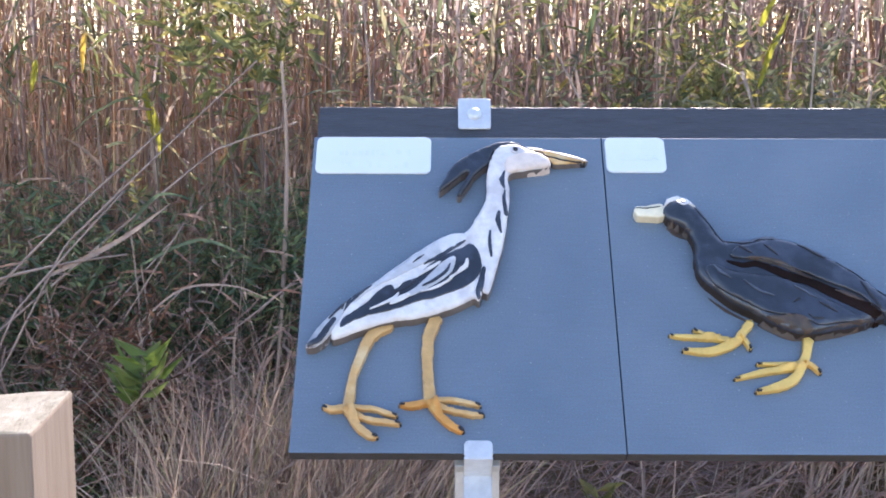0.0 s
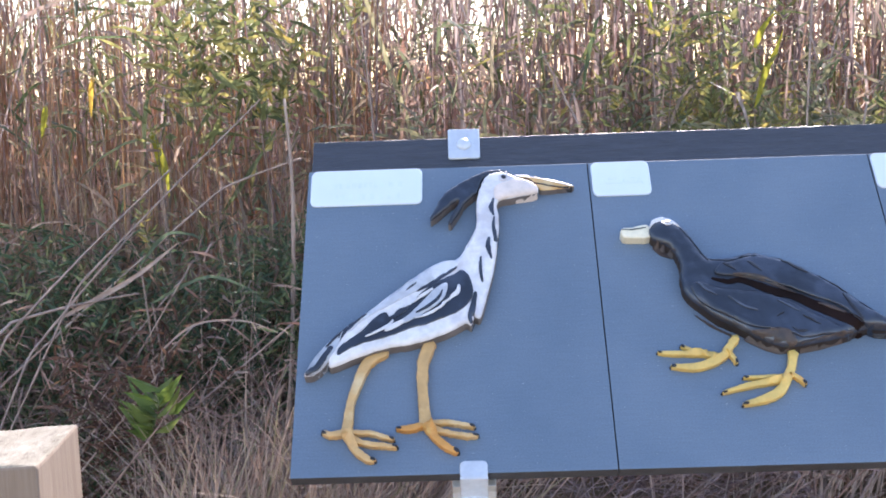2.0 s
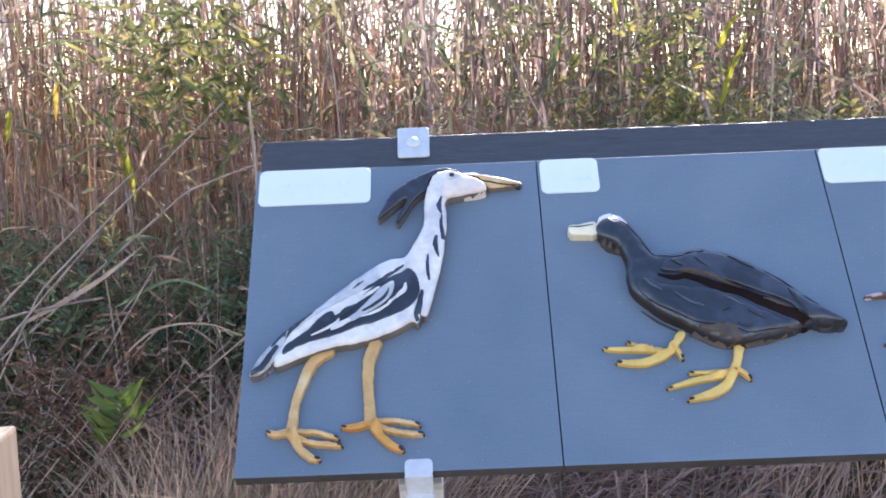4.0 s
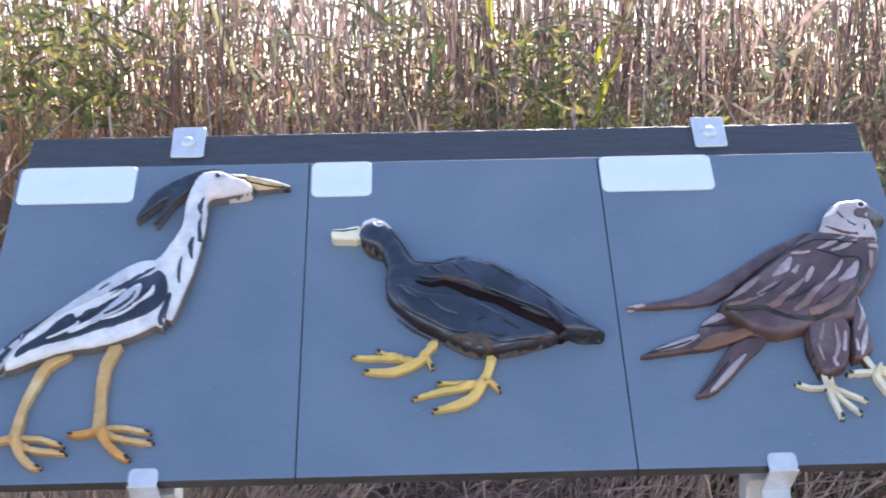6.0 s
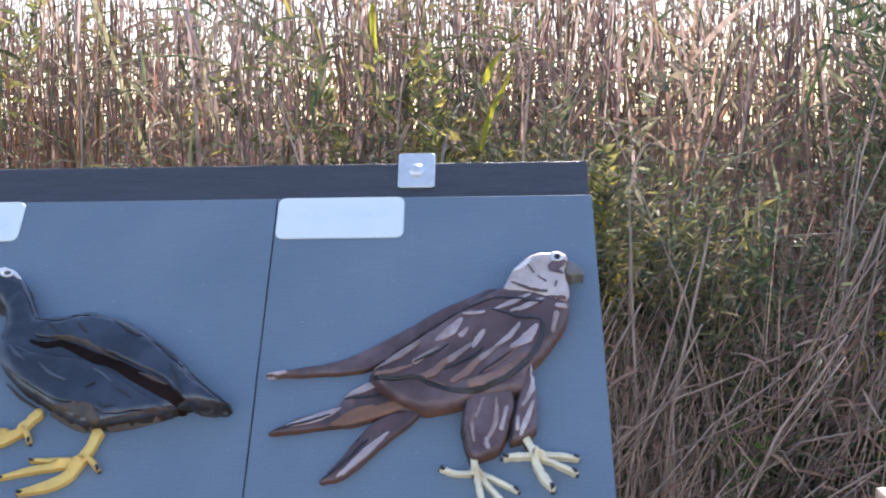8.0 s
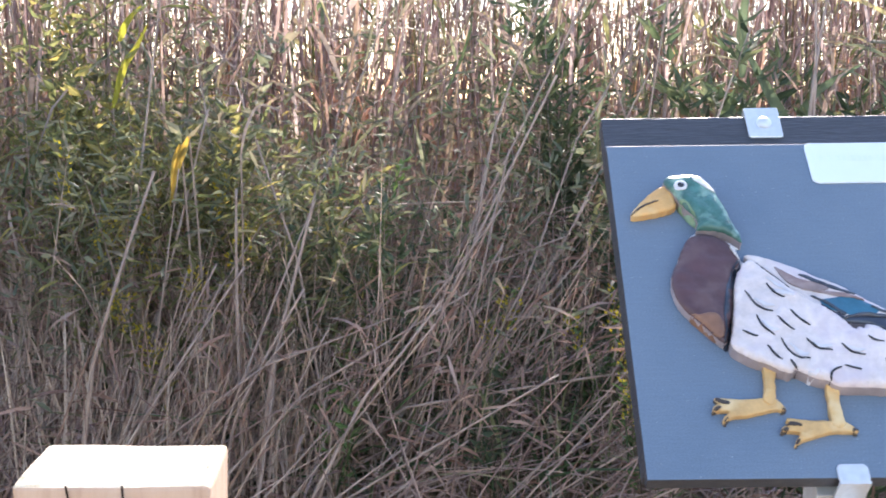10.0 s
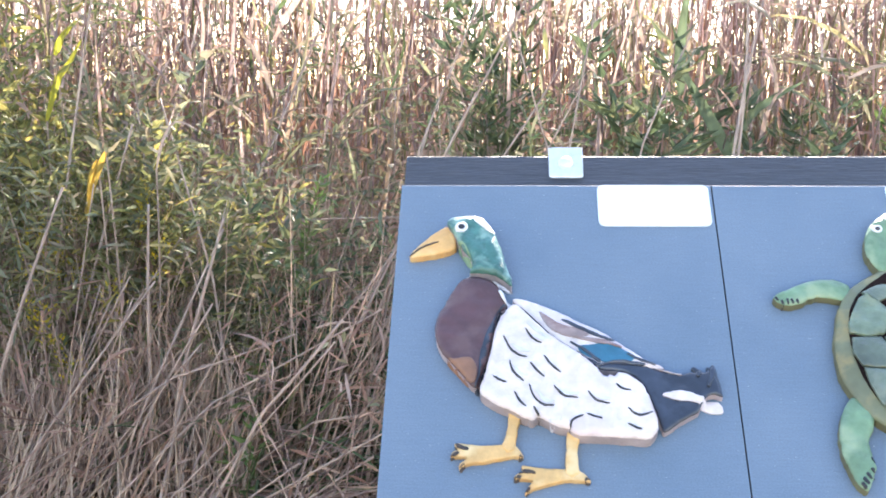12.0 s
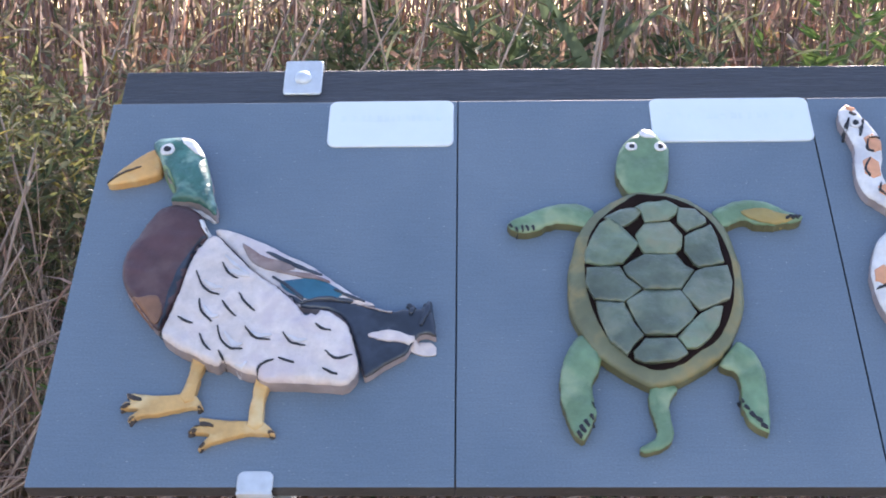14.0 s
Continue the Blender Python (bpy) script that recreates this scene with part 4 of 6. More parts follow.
DUCK_LEGR = ([(-201, -404), (-205, -429), (-205, -461)], (18.0, 12.8, 16.5))
DUCK_FOOTL = [(-344, -423), (-330, -423), (-308, -425), (-287, -423), (-271, -425), (-264, -435), (-263, -441), (-273, -439), (-288, -442), (-309, -447), (-327, -449), (-337, -456), (-336, -449), (-328, -441), (-336, -440), (-348, -440), (-344, -432), (-338, -432)]
DUCK_FOOTR = [(-263, -451), (-240, -454), (-216, -455), (-200, -455), (-187, -465), (-185, -471), (-196, -470), (-214, -470), (-235, -476), (-250, -481), (-260, -488), (-258, -481), (-251, -471), (-260, -469), (-273, -468), (-268, -461), (-262, -460)]
DUCK_CLAWS = [([(-343, -424), (-336, -428), (-328, -430)], (3.8, 5.3, 3.0)), ([(-348, -441), (-343, -438), (-339, -435)], (3.0, 4.5, 2.3)), ([(-336, -457), (-332, -451)], (3.0, 3.8)), ([(-267, -442), (-264, -439)], (3.8, 5.3)), ([(-267, -460), (-258, -459), (-249, -461)], (3.8, 5.3, 3.0)), ([(-272, -469), (-266, -466)], (3.8, 4.5)), ([(-259, -487), (-255, -481)], (3.0, 3.8)), ([(-190, -468), (-186, -471)], (4.5, 5.3))]
DUCK_ARCS = [[(-287, -275), (-280, -292), (-271, -303), (-258, -308)], [(-259, -265), (-251, -279), (-240, -286)], [(-236, -306), (-228, -319), (-217, -329)], [(-279, -313), (-275, -329), (-262, -343)], [(-254, -316), (-246, -327), (-237, -336)], [(-299, -336), (-291, -342), (-282, -345)], [(-273, -358), (-267, -371), (-259, -379)], [(-255, -348), (-249, -366), (-237, -377), (-226, -377)]]
DUCK_ARCS2 = [[(-225, -350), (-214, -363), (-197, -366)], [(-184, -357), (-174, -370), (-159, -373)], [(-150, -346), (-142, -352), (-133, -354)], [(-137, -380), (-125, -390), (-109, -385)], [(-186, -388), (-177, -392), (-169, -395)], [(-138, -402), (-131, -406), (-123, -409)], [(-207, -410), (-204, -398), (-191, -390)], [(-250, -380), (-243, -392)]]
DUCK_SHADES = [([(-277, -288), (-266, -297), (-255, -299)], (2.3, 6.0, 2.3)), ([(-273, -323), (-264, -335), (-256, -336)], (2.3, 6.0, 2.3)), ([(-246, -357), (-235, -371), (-226, -371)], (2.3, 6.8, 2.3)), ([(-219, -357), (-208, -361), (-196, -360)], (2.3, 5.3, 2.3)), ([(-179, -361), (-168, -367), (-158, -366)], (2.3, 5.3, 2.3)), ([(-252, -275), (-240, -279), (-228, -284)], (2.3, 6.8, 2.3)), ([(-257, -255), (-246, -267), (-228, -281)], (1.5, 4.5, 1.5)), ([(-219, -394), (-225, -400), (-231, -397)], (2.3, 5.3, 2.3))]
TURTLE_HEAD = [(225, -66), (217, -69), (205, -79), (195, -93), (187, -116), (187, -139), (193, -154), (200, -165), (220, -166), (235, -164), (245, -143), (248, -121), (250, -98), (243, -81), (234, -69)]
TURTLE_SNOUT = [(218, -71), (225, -66), (232, -69), (235, -81), (226, -81), (218, -77)]
TURTLE_EYES = [(206, -95), (240, -96)]
TURTLE_ARML = [(156, -187), (138, -176), (111, -177), (87, -187), (66, -197), (57, -205), (62, -212), (72, -217), (89, -215), (103, -207), (119, -204), (139, -208), (153, -208)]
TURTLE_ARMR = [(290, -191), (307, -178), (327, -172), (351, -174), (372, -186), (384, -192), (393, -196), (385, -204), (368, -207), (355, -209), (339, -208), (326, -202), (310, -207), (300, -210)]
TURTLE_YELLOW = [(323, -191), (345, -186), (369, -194), (383, -199), (368, -207), (348, -207), (333, -201)]
TURTLE_SHELL = [(204, -160), (221, -160), (248, -164), (270, -176), (291, -194), (304, -219), (311, -256), (313, -292), (309, -323), (301, -346), (286, -374), (268, -392), (242, -409), (223, -417), (208, -420), (193, -416), (170, -400), (150, -383), (137, -361), (126, -336), (122, -309), (123, -277), (130, -245), (138, -219), (154, -194), (176, -176)]
TURTLE_RING = [(206, -169), (232, -171), (258, -180), (279, -198), (292, -220), (301, -253), (302, -289), (297, -320), (287, -347), (273, -368), (252, -383), (237, -395), (212, -404), (191, -397), (177, -384), (161, -365), (149, -336), (143, -310), (141, -282), (143, -254), (150, -225), (166, -201), (188, -182)]
TURTLE_SCUTES = [[(167, -205), (186, -194), (202, -192), (209, -198), (201, -207), (193, -215), (183, -219), (172, -212)], [(204, -190), (217, -184), (237, -182), (250, -191), (246, -201), (237, -209), (212, -211), (210, -201)], [(251, -193), (269, -195), (279, -206), (279, -214), (262, -222), (257, -225), (248, -212)], [(151, -235), (161, -215), (171, -211), (190, -226), (201, -243), (182, -268), (162, -271), (143, -267), (143, -252)]]
TURTLE_SCUTES2 = [[(200, -231), (212, -215), (239, -213), (251, -232), (248, -248), (240, -255), (208, -256), (203, -246)], [(207, -259), (240, -257), (249, -273), (258, -279), (242, -302), (204, -303), (188, -285), (184, -274)], [(255, -233), (265, -226), (284, -218), (289, -236), (292, -268), (265, -274), (260, -269), (252, -252)], [(144, -276), (178, -274), (186, -290), (199, -303), (180, -320), (149, -316), (142, -297)]]
TURTLE_SCUTES3 = [[(261, -282), (271, -277), (295, -274), (298, -296), (293, -316), (273, -326), (261, -331), (250, -316), (244, -307)], [(184, -321), (202, -307), (241, -307), (249, -321), (255, -335), (246, -347), (231, -361), (200, -361), (193, -347)], [(151, -321), (180, -323), (189, -348), (197, -363), (186, -374), (179, -386), (163, -369), (155, -347)], [(260, -337), (276, -328), (284, -328), (278, -350), (267, -365), (253, -378), (242, -378), (235, -365), (247, -350)]]
TURTLE_SCUTE4 = [(187, -383), (200, -367), (231, -367), (241, -385), (228, -394), (197, -397), (187, -390)]
TURTLE_LEGL = [(134, -355), (146, -368), (153, -382), (149, -400), (142, -413), (142, -434), (144, -448), (139, -461), (132, -477), (127, -480), (119, -470), (112, -450), (108, -427), (110, -399), (117, -377), (125, -363)]
TURTLE_LEGR = [(297, -364), (309, -372), (316, -383), (321, -404), (320, -432), (318, -459), (316, -472), (310, -470), (300, -462), (294, -448), (292, -435), (294, -415), (292, -404), (283, -398), (275, -392), (285, -378)]
TURTLE_TAIL = ([(216, -414), (209, -435), (211, -456), (212, -472), (204, -483), (187, -490)], (28.6, 21.1, 16.5, 16.5, 13.5, 6.8))
TURTLE_MARKS = [([(141, -438), (144, -444)], (3.0, 2.3)), ([(138, -453), (142, -459)], (3.8, 2.3)), ([(132, -459), (135, -465)], (4.5, 3.0)), ([(127, -465), (131, -472)], (4.5, 3.0)), ([(124, -472), (127, -478)], (3.8, 3.0)), ([(291, -432), (294, -438)], (3.0, 2.3)), ([(295, -442), (298, -446)], (3.8, 3.0)), ([(300, -450), (303, -456)], (4.5, 3.0)), ([(305, -457), (309, -461)], (4.5, 3.8)), ([(309, -464), (314, -468)], (4.5, 3.8))]
TURTLE_MARKS2 = [([(60, -206), (63, -210)], (3.0, 2.3)), ([(67, -211), (69, -217)], (3.0, 2.3)), ([(74, -210), (75, -216)], (3.0, 2.3)), ([(79, -210), (81, -215)], (3.0, 2.3)), ([(86, -210), (88, -214)], (3.0, 2.3)), ([(373, -201), (378, -198)], (3.8, 3.0)), ([(379, -201), (385, -196)], (3.8, 3.0)), ([(385, -200), (390, -195)], (3.8, 3.0))]
SNAKE_PATH = [(472, -32), (474, -51), (484, -76), (484, -103), (479, -129), (482, -156), (498, -172), (510, -193), (501, -221), (482, -243), (470, -275), (469, -305), (477, -334), (498, -349)]
SNAKE_ORANGES = [([(474, -21), (475, -34)], (9.5, 10.9)), ([(492, -82), (491, -98)], (20.4, 17.7)), ([(483, -119), (482, -138)], (19.0, 19.0)), ([(489, -159), (496, -164)], (16.3, 17.7)), ([(506, -182), (509, -195)], (17.7, 16.3)), ([(492, -232), (485, -238)], (16.3, 16.3)), ([(467, -275), (466, -289)], (20.4, 20.4)), ([(470, -323), (478, -331)], (17.7, 16.3))]
SNAKE_BLACKS = [([(470, -50), (465, -62), (462, -74)], (2.0, 4.8, 2.7)), ([(487, -51), (482, -64), (479, -77)], (2.7, 5.4, 2.7)), ([(491, -47), (498, -55), (503, -69)], (3.4, 6.1, 2.0)), ([(473, -40), (478, -44)], (3.4, 5.4)), ([(481, -29), (486, -32)], (3.4, 4.1)), ([(486, -85), (482, -99), (489, -103)], (2.0, 2.7, 2.0)), ([(482, -115), (474, -131), (478, -141)], (2.0, 2.7, 2.0)), ([(489, -151), (485, -162), (491, -170)], (2.0, 2.7, 2.0)), ([(488, -82), (501, -80)], (2.0, 2.0)), ([(455, -299), (465, -295)], (2.0, 2.7))]
SNAKE_EYE = [(476, -58)]
DUCK_FEATHERS = [([(-168, -312), (-142, -309), (-113, -311)], (3.0, 6.8, 3.0)), ([(-133, -297), (-116, -305), (-100, -311)], (2.3, 3.8, 2.3)), ([(-191, -302), (-180, -307), (-168, -314)], (2.3, 6.0, 3.0))]
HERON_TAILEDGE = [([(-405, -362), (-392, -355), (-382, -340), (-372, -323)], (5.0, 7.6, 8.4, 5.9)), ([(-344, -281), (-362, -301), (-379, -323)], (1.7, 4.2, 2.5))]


# ---- carved figures on the first sign ----
def strokes(relief, rows, material, height=0.8, soft=1.6):
    """Painted brush marks: rows of a path and its widths."""
    for path, widths in rows:
        relief.add(stroke(path, widths), height, random.choice(material) if isinstance(material, tuple) else material, soft)


def toes(relief, rows, material, height=13):
    """Tapering toes, each with a dark claw at its tip."""
    for path, widths in rows:
        relief.add(stroke(path, [w * 0.88 for w in widths]), height, material, 1.8, 5, False)
    for path, widths in rows:
        (ax, ay), (bx, by) = path[-2], path[-1]
        d = math.hypot(bx - ax, by - ay)
        ex, ey = (bx - ax) / d, (by - ay) / d
        relief.add(stroke([(bx - ex * 5 - ey, by - ey * 5 + ex), (bx + ex * 1.5, by + ey * 1.5)], (widths[-1] * 0.5, widths[-1] * 0.75)), 0.8, BLACK, 1.5, 3)


def eye(relief, x, y, r, white=WHITE):
    relief.add(disc(x, y, r), 0.9, white, 1.0, 3)
    relief.add(disc(x + 0.4, y - 0.3, r * 0.5), 0.7, BLACK, 1.0, 3)


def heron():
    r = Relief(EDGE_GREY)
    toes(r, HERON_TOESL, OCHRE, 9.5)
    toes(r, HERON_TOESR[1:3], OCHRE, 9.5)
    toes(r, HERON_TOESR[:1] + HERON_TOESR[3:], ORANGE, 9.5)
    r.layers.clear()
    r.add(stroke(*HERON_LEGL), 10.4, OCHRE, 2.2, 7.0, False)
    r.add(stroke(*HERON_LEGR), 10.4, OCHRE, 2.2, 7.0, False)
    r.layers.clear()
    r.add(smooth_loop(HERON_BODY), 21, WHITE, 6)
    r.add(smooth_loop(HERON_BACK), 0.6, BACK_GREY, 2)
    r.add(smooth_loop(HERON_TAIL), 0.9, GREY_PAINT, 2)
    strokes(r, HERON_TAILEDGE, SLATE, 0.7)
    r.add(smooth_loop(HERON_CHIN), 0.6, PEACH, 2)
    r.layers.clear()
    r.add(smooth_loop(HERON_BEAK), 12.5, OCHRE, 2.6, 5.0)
    # white stroke painted for the sun on the beak's upper edge
    strokes(r, [HERON_BEAK_GLINT], WHITE, 0.8, 1.2)
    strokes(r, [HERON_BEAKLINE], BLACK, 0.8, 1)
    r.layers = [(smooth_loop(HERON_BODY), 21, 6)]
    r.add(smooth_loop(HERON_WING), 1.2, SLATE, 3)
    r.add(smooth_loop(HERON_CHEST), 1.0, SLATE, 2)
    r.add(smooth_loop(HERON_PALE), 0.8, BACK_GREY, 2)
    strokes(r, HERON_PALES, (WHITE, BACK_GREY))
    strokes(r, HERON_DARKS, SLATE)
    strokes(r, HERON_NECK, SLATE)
    # sunlit glint on the crown, put in as a white patch
    r.add(smooth_loop(HERON_CROWN_GLINT), 2, WHITE, 2)
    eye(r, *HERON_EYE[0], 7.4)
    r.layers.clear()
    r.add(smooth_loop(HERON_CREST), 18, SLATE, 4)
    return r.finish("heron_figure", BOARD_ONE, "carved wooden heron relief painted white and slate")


def coot():
    r = Relief(EDGE_UMBER)
    toes(r, COOT_TOESL, YELLOW, 8)
    toes(r, COOT_TOESR, YELLOW, 8)
    r.layers.clear()
    r.add(stroke(*COOT_LEGL), 9, YELLOW, 2.2, 7.0, False)
    r.add(stroke(*COOT_LEGR), 9, YELLOW, 2.2, 7.0, False)
    r.layers.clear()
    r.add(smooth_loop(COOT_BEAK), 16, CREAM, 2.6, 5.0, False)
    strokes(r, [COOT_BEAKLINE], BLACK, 0.6, 1)
    r.layers.clear()
    r.add(smooth_loop(COOT_BODY), 25, SLATE, 16)
    r.add(smooth_loop(COOT_UPPER), 5.0, SLATE, 5)
    r.add(smooth_loop(COOT_LOWER), 2.5, SLATE, 8)
    r.add(smooth_loop(COOT_BELLY), 0.6, UMBER, 2)
    # shaded depth of the red-brown wing groove, painted on as a dark stroke
    strokes(r, [COOT_GROOVE], DEEP_UMBER, 0.5)
    strokes(r, COOT_BROWNS, UMBER, 0.6)
    # pale wing streaks, and rim sheen of nape and back painted as strokes
    strokes(r, COOT_STREAKS_SHEEN, SLATE_STREAK_SHEEN, 0.7)
    strokes(r, COOT_BLACKS, BLACK, 0.7)
    r.layers.clear()
    # bright sun on the top of the head, painted as a white cap
    r.add(smooth_loop(COOT_CAP_GLINT), 23, WHITE, 2, 5.0, False)
    r.layers = [(smooth_loop(COOT_BODY), 25, 16)]
    eye(r, *COOT_EYE[0], 8.2)
    return r.finish("coot_figure", BOARD_ONE, "carved wooden coot relief painted slate black")


def harrier():
    r = Relief(EDGE_RUST)
    toes(r, HARRIER_TOESL, CREAM, 8)
    toes(r, HARRIER_TOESR, CREAM, 11)
    r.layers.clear()
    strokes(r, HARRIER_ANKLES[:1], CREAM, 9.6, 2.2)
    r.layers.clear()
    strokes(r, HARRIER_ANKLES[1:], CREAM, 12, 2.2)
    for loop in (HARRIER_LOW, HARRIER_TAIL_TOP, HARRIER_MID):
        r.layers.clear()
        r.add(smooth_loop(loop), 9, PLUM, 4)
    r.layers.clear()
    r.add(smooth_loop(HARRIER_LEG2), 19, PLUM, 6)
    r.layers.clear()
    r.add(smooth_loop(HARRIER_LEG), 19, PLUM, 6)
    r.layers.clear()
    r.add(smooth_loop(HARRIER_BODY), 24, PLUM, 12)
    r.add(smooth_loop(HARRIER_WING), 3, PLUM, 5)
    r.layers.clear()
    r.add(smooth_loop(HARRIER_BEAK), 19, BEAK_OLIVE, 3, 5.0, False)
    r.layers.clear()
    r.add(smooth_loop(HARRIER_HEAD), 24, PINK_GREY, 7)
    r.add(smooth_loop(HARRIER_FACE), 0.9, PLUM, 2)
    eye(r, *HARRIER_EYE[0], 7.4)
    strokes(r, HARRIER_PLUMS[:5], PLUM, 0.7)
    strokes(r, HARRIER_PALES2[5:6] + HARRIER_PALES3[5:], WHITE, 0.7)
    r.layers = [(smooth_loop(HARRIER_BODY), 24, 12), (smooth_loop(HARRIER_WING), 3, 5)]
    strokes(r, HARRIER_MAUVES[:4] + HARRIER_MAUVES[6:], MAUVE, 0.9)
    strokes(r, HARRIER_BROWNS, FEATHER_BROWN, 1.0)
    strokes(r, HARRIER_PALES, FEATHER_PALE, 1.0)
    strokes(r, HARRIER_PALES2[:1] + HARRIER_PALES2[7:], FEATHER_PALE, 1.0)
    strokes(r, [HARRIER_EDGE, HARRIER_EDGE2], BLACK, 0.7)
    strokes(r, HARRIER_BLACKS[2:7], BLACK, 0.7)
    r.layers = [(smooth_loop(HARRIER_MID), 9, 4)]
    r.add(smooth_loop(HARRIER_RUST), 0.6, RUST, 2)
    r.add(smooth_loop(HARRIER_RUST2), 0.6, RUST, 2)
    strokes(r, HARRIER_PALES2[1:3], FEATHER_PALE, 1.0)
    strokes(r, HARRIER_BLACKS[7:] + HARRIER_PLUMS[6:], BLACK, 0.7)
    r.layers = [(smooth_loop(HARRIER_LOW), 9, 4)]
    strokes(r, HARRIER_PALES2[3:4], FEATHER_PALE, 1.0)
    strokes(r, HARRIER_PLUMS[5:6], BLACK, 0.7)
    r.layers = [(smooth_loop(HARRIER_TAIL_TOP), 9, 4)]
    strokes(r, HARRIER_PALES2[6:7], FEATHER_PALE, 1.0)
    r.layers = [(smooth_loop(HARRIER_LEG), 19, 6)]
    strokes(r, HARRIER_MAUVES[4:6], MAUVE, 0.9)
    strokes(r, HARRIER_PALES2[4:5] + HARRIER_PALES3[3:5], FEATHER_PALE, 1.0)
    strokes(r, HARRIER_BLACKS[1:2], BLACK, 0.7)
    r.layers = [(smooth_loop(HARRIER_LEG2), 19, 6)]
    strokes(r, HARRIER_PALES3[:3], PINK_GREY, 1.0)
    strokes(r, HARRIER_BLACKS[:1], BLACK, 0.7)
    return r.finish("harrier_figure", BOARD_ONE, "carved wooden marsh harrier relief painted brown")


# ---- carved figures on the second sign ----
def duck():
    r = Relief(EDGE_LILAC_SHADE)
    for loop in (DUCK_FOOTL, DUCK_FOOTR):
        r.add(smooth_loop(loop, 3), 8, OCHRE, 2.2, 5.0, False)
    strokes(r, DUCK_CLAWS, UMBER, 0.9, 1.2)
    r.layers.clear()
    r.add(stroke(*DUCK_LEGL), 10, OCHRE, 2.2, 7.0, False)
    r.add(stroke(*DUCK_LEGR), 10, OCHRE, 2.2, 7.0, False)
    r.layers.clear()
    r.add(smooth_loop(DUCK_TAIL), 13, SLATE, 5)
    r.add(smooth_loop(DUCK_TAILWHITE), 1.4, DUCK_WHITE, 2)
    strokes(r, DUCK_CURLS, SLATE, 4, 3)
    strokes(r, DUCK_MAUVES[1:], PINK_GREY, 1.0, 2)
    r.layers.clear()
    r.add(smooth_loop(DUCK_HEAD), 25, TEAL, 14)
    r.add(smooth_loop(DUCK_CHEEK), 0.5, LEAF_GREEN, 2)
    # highlight of the sun behind the head, painted white
    r.add(smooth_loop(DUCK_NAPE_GLINT), 0.8, WHITE, 2)
    eye(r, *DUCK_EYE[0], 8.6)
    r.layers.clear()
    r.add(smooth_loop(DUCK_BEAK), 13, TANGERINE, 5, 5.0, False)
    strokes(r, [DUCK_BEAKLINE], UMBER, 0.8, 1)
    r.layers.clear()
    r.add(smooth_loop(DUCK_BREAST), 19, WINE, 14)
    r.add(smooth_loop(DUCK_RUST), 0.6, RUST, 3)
    r.add(smooth_loop(DUCK_DARK), 0.8, SLATE, 2)
    r.layers.clear()
    r.add(smooth_loop(DUCK_WING), 14, DUCK_WHITE, 5)
    r.layers.clear()
    r.add(smooth_loop(DUCK_BODY), 23, DUCK_WHITE, 7)
    strokes(r, DUCK_SHADES, PALE_LILAC, 0.6, 2)
    for path in DUCK_ARCS + DUCK_ARCS2:
        strokes(r, [(path, (1.2, 2.6, 2.6, 1.4))], BLACK, 0.8, 1)
    r.layers = [(smooth_loop(DUCK_WING), 14, 5)]
    r.add(smooth_loop(DUCK_BLUE), 0.9, BLUE, 2)
    r.add(smooth_loop(DUCK_BROWN), 0.9, MAUVE, 2)
    strokes(r, DUCK_SLATES, SLATE, 1.0, 2)
    strokes(r, DUCK_MAUVES[:1], MAUVE, 1.0, 2)
    strokes(r, DUCK_FEATHERS, SLATE, 0.9, 2)
    r.layers = [(smooth_loop(DUCK_BODY), 23, 7)]
    strokes(r, [DUCK_LINE], BLACK, 0.8, 1)
    r.layers = [(smooth_loop(DUCK_BREAST), 19, 14)]
    strokes(r, [DUCK_COLLAR, DUCK_COLLAR2], WHITE, 3, 2.5)
    return r.finish("duck_figure", BOARD_TWO, "carved wooden mallard relief with green head")


def turtle():
    r = Relief(EDGE_OLIVE)
    for loop in (TURTLE_ARML, TURTLE_ARMR, TURTLE_LEGL, TURTLE_LEGR):
        r.add(smooth_loop(loop), 15, LEAF_GREEN, 9)
    r.add(stroke(*TURTLE_TAIL), 11, LEAF_GREEN, 5)
    r.add(smooth_loop(TURTLE_YELLOW), 0.6, OLD_GOLD, 3)
    strokes(r, TURTLE_MARKS + TURTLE_MARKS2, BLACK, 0.8, 1)
    r.add(smooth_loop(TURTLE_HEAD), 19, LEAF_GREEN, 9)
    r.add(smooth_loop(TURTLE_SNOUT), 0.8, WHITE, 2)
    for x, y in TURTLE_EYES:
        eye(r, x, y, 7)
    r.layers.clear()
    r.add(smooth_loop(TURTLE_SHELL), 20, OLIVE, 22)
    r.add(smooth_loop(TURTLE_RING), 0.8, DEEP_UMBER, 3)
    for scute in TURTLE_SCUTES + TURTLE_SCUTES2 + TURTLE_SCUTES3 + [TURTLE_SCUTE4]:
        corners = [(a[0] * 0.9 + b[0] * 0.1, a[1] * 0.9 + b[1] * 0.1) for p, q in zip(scute, scute[1:] + scute[:1]) for a, b in ((p, q), (q, p))]
        cx, cy = sum(q[0] for q in corners) / len(corners), sum(q[1] for q in corners) / len(corners)
        corners = [(cx + (x - cx) * 1.045, cy + (y - cy) * 1.045) for x, y in corners]
        r.add(smooth_loop(corners, 2), 4.9, random.choice((SCUTE, SCUTE, SCUTE_PALE)), 13)
    return r.finish("turtle_figure", BOARD_TWO, "carved wooden pond turtle relief painted green")


